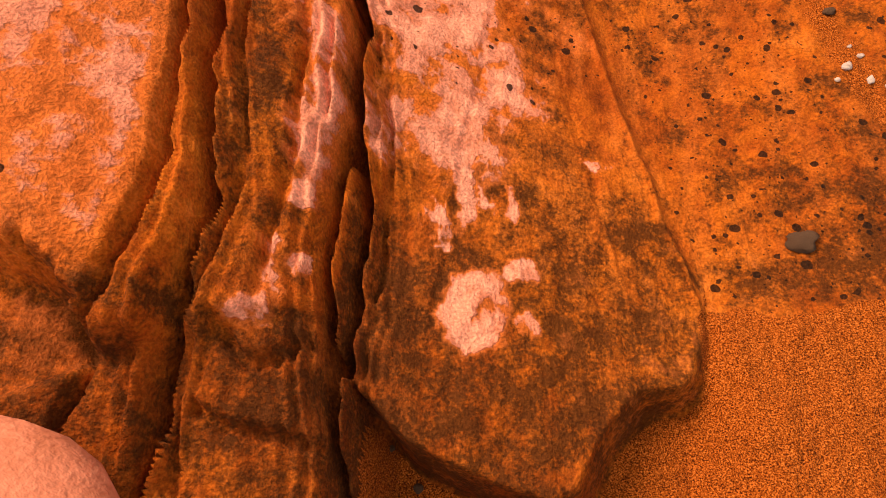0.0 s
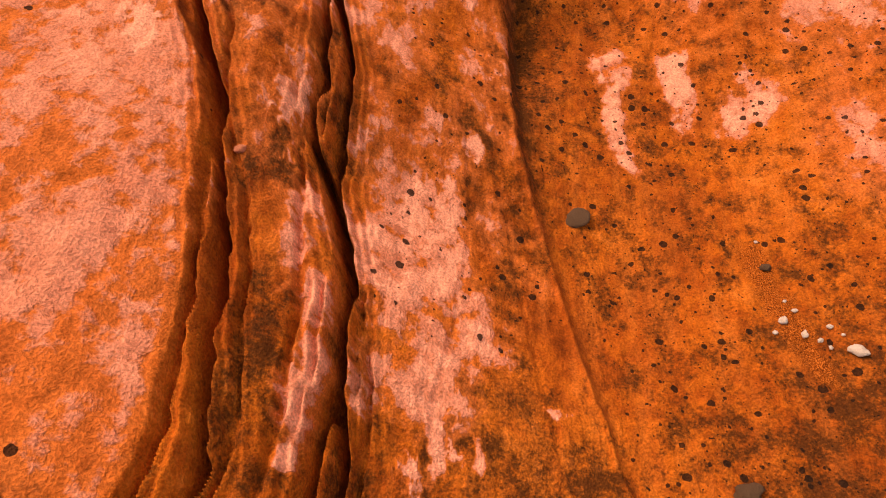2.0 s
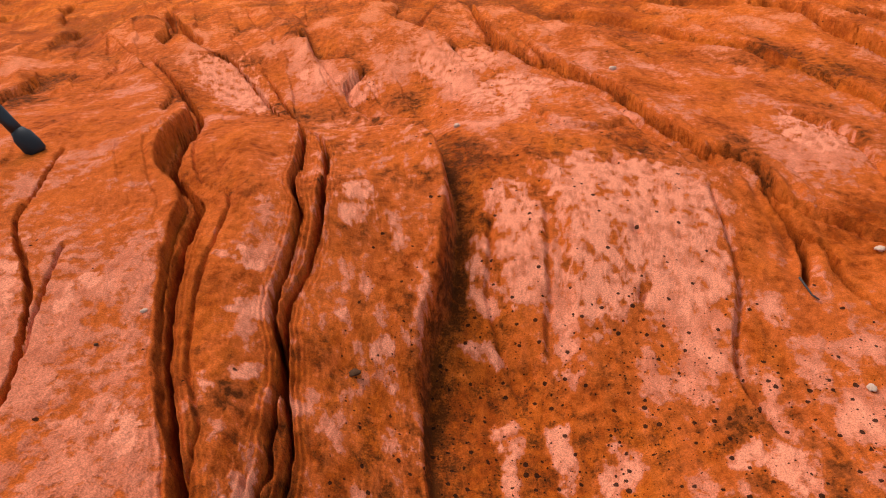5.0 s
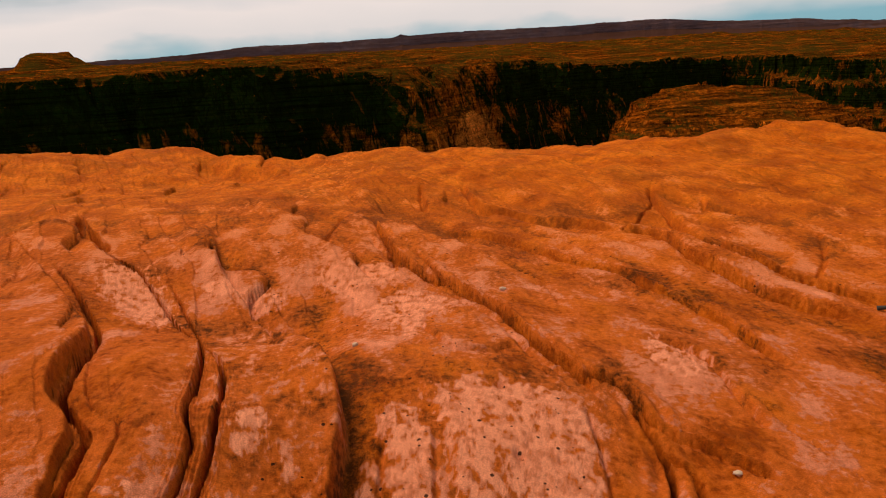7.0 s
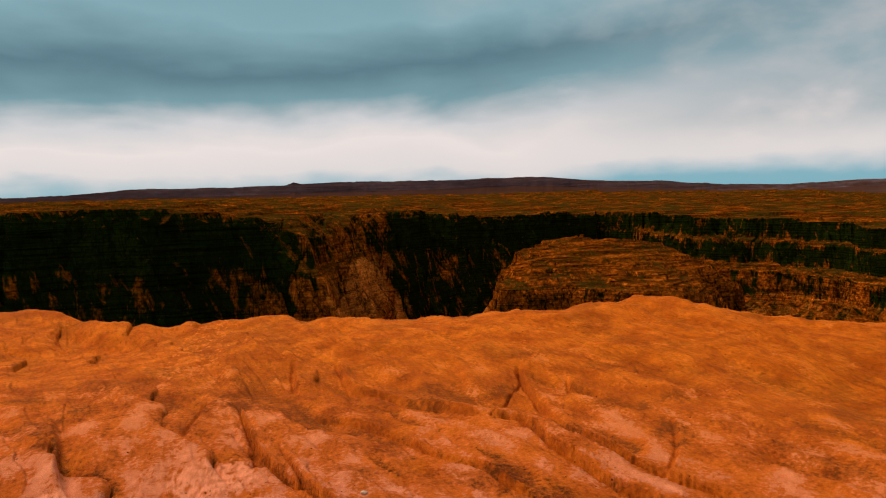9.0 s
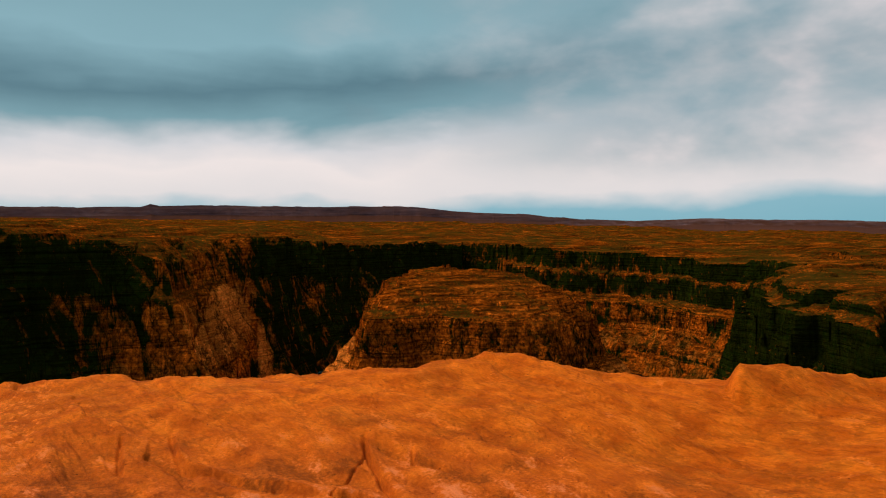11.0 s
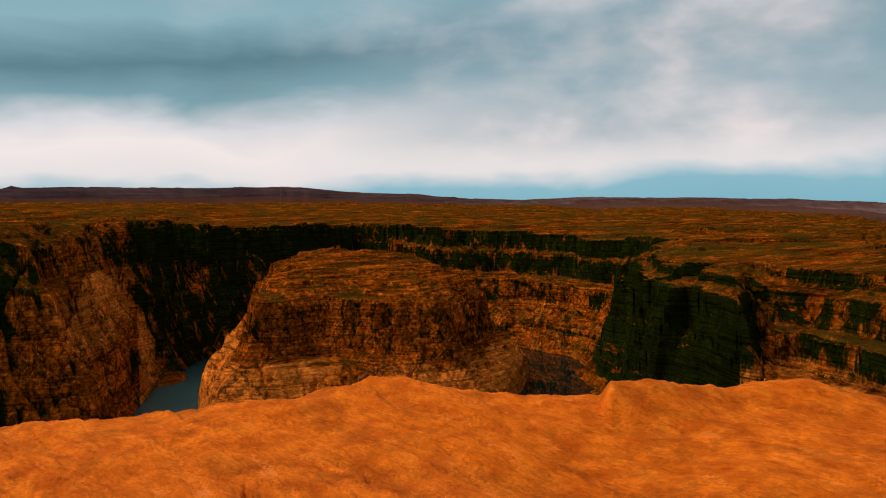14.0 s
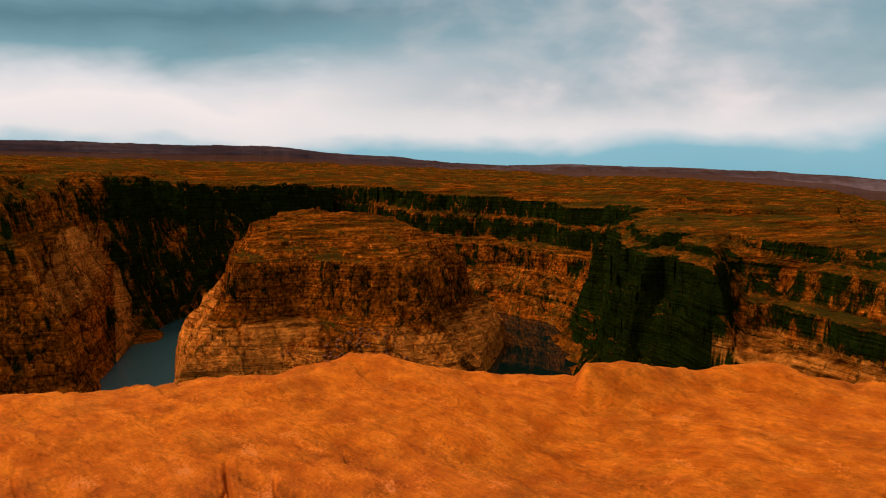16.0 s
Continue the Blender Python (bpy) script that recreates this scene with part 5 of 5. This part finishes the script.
def build_far_mesa():
    az = np.linspace(-30, 70, 1100)
    top = np.interp(az, *zip(*SKYLINE))
    foot = np.interp(az, *zip(*FOOT_ELEV)) - 1.0
    steps = np.round(pn(az / 2.1, az * 0 + 0.5, 201) * 3) * 0.03 + 0.015 * fbm(az / 0.35, az * 0 + 3.1, 203, 3)
    top = top + steps
    share = np.r_[np.linspace(0, 0.62, 8), np.linspace(0.65, 1.0, 14), 1.0, 1.0]
    back = np.r_[np.linspace(0, 180, 8), np.linspace(186, 215, 14), 300, 600]
    co = np.empty((len(az), len(share), 3))
    for j, (f, b) in enumerate(zip(share, back)):
        gully = 40 * np.abs(fbm(az / 1.6, az * 0 + 7.7, 205, 4)) * (1 - f) + 4 * fbm(az / 0.9, az * 0 + 3 * f, 207, 2) * (f < 0.95)
        r = 4080 + b + gully
        e = foot + (top - foot) * f
        z = (4080 + b) * np.tan(np.radians(e))
        if j >= len(share) - 2:
            z = co[:, len(share) - 3, 2] + 0.01 * (b - 215)
        co[:, j] = np.stack([r * np.sin(np.radians(az)), r * np.cos(np.radians(az)), z], -1)
    me, _ = grid_mesh("backdrop", co, len(az), len(share), None, False)
    me.materials.append(MESA)
    tagged(new("backdrop", me), "long flat-topped purple-grey mesa on the horizon", "mesa", kind="structure")


build_far_mesa()


def build_back_ground():
    """The plateau behind and beside the ledge."""
    az = np.linspace(76, 330, 120)
    r = np.geomspace(6.0, 4300, 60)
    a, rr = np.meshgrid(np.radians(az), r, indexing="ij")
    x, y = rr * np.sin(a), rr * np.cos(a)
    z = -0.25 + 0.010 * np.minimum(rr, 400) * fbm(x / 60, y / 60, 301, 3) + 0.05 * fbm(x / 2, y / 2, 303, 3)
    me, _ = grid_mesh("ground", np.stack([x, y, z], -1), 120, 60)
    me.materials.append(CLIFF)
    tagged(new("ground", me), "open red sandstone and sand desert ground", "ground", kind="structure")


build_back_ground()

# ---- loose things on the ledge ----
def pebble_mesh(name, seed, flat, rough, detail=3):
    bm = bmesh.new()
    bmesh.ops.create_icosphere(bm, subdivisions=detail, radius=1.0)
    for v in bm.verts:
        k = 1 + rough * noise.fractal(v.co * 1.3 + Vector((seed * 3.1, seed, 0)), 0.9, 2.1, 4)
        v.co *= k
        v.co.z *= flat
    for f in bm.faces:
        f.smooth = True
    return bm


def stone(name, x, y, size, mat, label, category, seed, flat=0.6, long=1.0, turn=0.0, group="", sink=0.25, rough=0.35):
    bm = pebble_mesh(name, seed, flat, rough)
    bmesh.ops.scale(bm, vec=(long, 1.0, 1.0), verts=bm.verts)
    me = bpy.data.meshes.new(name)
    bm.to_mesh(me)
    bm.free()
    me.materials.append(mat)
    ob = tagged(new(name, me), label, category, group)
    ob.matrix_world = pose(x, y, ground_z(x, y) + size * flat * (1 - 2 * sink), 0, 0, turn) @ Matrix.Scale(size, 4)
    return ob


# x, y, size, turn
for k, (x, y, size, turn) in enumerate([(0.167, 0.312, 0.0040, 20), (0.179, 0.301, 0.0034, 70), (0.177, 0.321, 0.0026, 10), (0.188, 0.296, 0.0024, 40),
                                        (0.197, 0.307, 0.0026, 0), (0.194, 0.291, 0.0020, 90), (0.163, 0.383, 0.0017, 0), (0.172, 0.329, 0.0017, 30),
                                        (0.160, 0.303, 0.0022, 0), (0.204, 0.300, 0.0016, 0)]):
    stone("pebble", x, y, 0.68 * size, QUARTZ, "small white quartz pebble lying in orange sand", "pebble", k + 1, 0.7, 1.3, turn, "white pebbles in the sand")
stone("pebble", 0.210, 0.287, 0.0042, QUARTZ, "larger angular white quartz pebble", "pebble", 21, 0.6, 1.5, -20, "white pebbles in the sand")
stone("pebble", 0.165, 0.359, 0.0032, GREY_STONE, "small dark grey pebble on spotted rock", "pebble", 22, 0.6, 1.3, 0)
stone("pebble", 0.119, 0.187, 0.0068, GREY_STONE, "flat grey-brown pebble on spotted rock", "pebble", 23, 0.45, 1.35, 8)
stone("pebble", 0.029, 0.406, 0.0104, GREY_STONE, "oval grey-green flat stone pressed on the rock", "stone", 24, 0.22, 1.05, 0, sink=0.3, rough=0.12)
stone("pebble", -0.093, 0.600, 0.0050, GREY_STONE, "narrow grey pebble on the bleached layer", "pebble", 25, 0.5, 1.8, 5)
stone("pebble", -0.179, 0.346, 0.0032, RED_STONE, "small pale chip lodged at a joint", "pebble", 26, 0.7, 1.2, 30)
stone("pebble", -0.181, 0.312, 0.0042, RED_STONE, "pale angular chip wedged in a joint", "pebble", 27, 0.9, 0.8, 70, sink=0.1)
stone("pebble", -0.177, 0.290, 0.0028, RED_STONE, "small pale chip wedged in a joint", "pebble", 28, 0.9, 0.8, 60, sink=0.1)
stone("pebble", -0.152, 0.140, 0.0022, QUARTZ, "tiny white flake caught in a joint", "pebble", 29, 0.7, 1.4, 40)
stone("pebble", -0.159, 0.088, 0.0014, QUARTZ, "tiny pale grain in a joint", "pebble", 30)
stone("pebble", -0.087, 0.046, 0.0024, GREY_STONE, "small dark pebble in sand beside a joint", "pebble", 31, 0.8)
stone("pebble", -0.098, 0.062, 0.0018, GREY_STONE, "tiny dark pebble in sand beside a joint", "pebble", 32, 0.8)
stone("pebble", -0.292, 0.593, 0.0026, QUARTZ, "tiny pale pebble on rosy rock", "pebble", 33, 0.7, 1.4, 20)
stone("pebble", -0.320, 0.539, 0.0018, GREY_STONE, "tiny black pebble on rosy rock", "pebble", 34, 0.7, 1.4, 0)
stone("pebble", 0.484, 0.604, 0.0050, QUARTZ, "white pebble on orange rock", "pebble", 35, 0.6, 1.2, 60)
stone("pebble", 0.556, 0.736, 0.0055, QUARTZ, "pale pebble in a cleft", "pebble", 36, 0.6, 1.4, -20)
stone("pebble", 0.624, 0.863, 0.0060, QUARTZ, "pale pebble beside a cleft", "pebble", 37, 0.6, 1.3, 0)
stone("pebble", 0.036, 1.312, 0.0062, QUARTZ, "small white pebble in the spotted hollow", "pebble", 38, 0.8, 1.0, 0)
stone("pebble", 0.415, 1.693, 0.0080, QUARTZ, "pale pebble on ribbed rock", "pebble", 40, 0.7)
stone("boulder", -0.200, -0.004, 0.053, RED_STONE, "rounded rosy sandstone boulder leaning on the ledge", "boulder", 51, 0.8, 1.2, -30, sink=0.12, rough=0.12)


def tube(points, radii, sides=16):
    """A tapered tube along a line, closed at both ends."""
    bm = bmesh.new()
    rings = []
    for k, (p, rad) in enumerate(zip(points, radii)):
        p = Vector(p)
        ahead = (Vector(points[min(k + 1, len(points) - 1)]) - Vector(points[max(k - 1, 0)])).normalized()
        q = ahead.to_track_quat("Z", "X")
        rings.append([bm.verts.new(p + q @ Vector((rad * math.cos(2 * math.pi * i / sides), rad * math.sin(2 * math.pi * i / sides), 0))) for i in range(sides)])
    for r0, r1 in zip(rings, rings[1:]):
        for i in range(sides):
            bm.faces.new((r0[i], r0[(i + 1) % sides], r1[(i + 1) % sides], r1[i])).smooth = True
    bm.faces.new(rings[0][::-1])
    bm.faces.new(rings[-1])
    return bm


def build_pole():
    x, y = -0.588, 0.985
    base = Vector((x, y, ground_z(x, y)))
    way = Vector((-0.50, 0.10, 0.86)).normalized()
    pole = tagged(new("tripod_leg"), "slanting black tripod leg with a thick rubber foot", "tripod leg")
    pole.location = base
    at = lambda d: tuple(way * d)
    part("tube", tube([at(0.03), at(0.06), at(0.9)], [0.0095, 0.0095, 0.0095]), CARBON, pole)
    part("foot", tube([at(-0.004), at(0.0), at(0.012), at(0.03), at(0.034), at(0.04)], [0.011, 0.0145, 0.0155, 0.0145, 0.012, 0.010]), BLACK, pole, "thick ribbed black rubber foot")
    part("collar", tube([at(0.30), at(0.303), at(0.345), at(0.35)], [0.0095, 0.0125, 0.0125, 0.0095]), BLACK, pole)


build_pole()


def twig(points, rad, label):
    pts = [(x, y, ground_z(x, y) + rad + 0.004 * (k % 2)) for k, (x, y) in enumerate(points)]
    bm = tube(pts, [rad * (1 - 0.12 * k) for k in range(len(pts))], 8)
    me = bpy.data.meshes.new("twig")
    bm.to_mesh(me)
    bm.free()
    me.materials.append(TWIG)
    tagged(new("twig", me), label, "twig")


twig([(1.33, 1.50), (1.36, 1.485), (1.395, 1.49), (1.42, 1.478)], 0.006, "short dark dry twig lying in a cleft")
twig([(0.484, 0.800), (0.482, 0.785), (0.486, 0.765), (0.488, 0.75)], 0.0016, "thin dark dry stem lying against a seam")


# ---- loose things in the canyon ----
def build_talus():
    rng = np.random.default_rng(5)
    verts, faces = [], []
    unit = bmesh.new()
    bmesh.ops.create_icosphere(unit, subdivisions=1, radius=1.0)
    shape = np.array([v.co[:] for v in unit.verts])
    tri = [[v.index for v in f.verts] for f in unit.faces]
    unit.free()
    for n in range(420):
        az = rng.normal(28.5, 2.2)
        r = rng.uniform(642, 672)
        z, share, _ = canyon_height(np.array([az]), np.array([r]))
        size = 0.5 + 2.2 * rng.random() ** 5
        p = shape * size * rng.uniform(0.6, 1.3, 3) * rng.uniform(0.75, 1.2, (len(shape), 1))
        base = len(verts)
        c = np.array([r * math.sin(radians(az)), r * math.cos(radians(az)), float(z[0]) + 0.2 * size])
        verts += (p + c).tolist()
        faces += [[base + i for i in f] for f in tri]
    me = bpy.data.meshes.new("talus")
    me.from_pydata(verts, [], faces)
    me.materials.append(TALUS)
    tagged(new("talus", me), "fallen red sandstone blocks below the promontory", "rubble", kind="stuff")


build_talus()
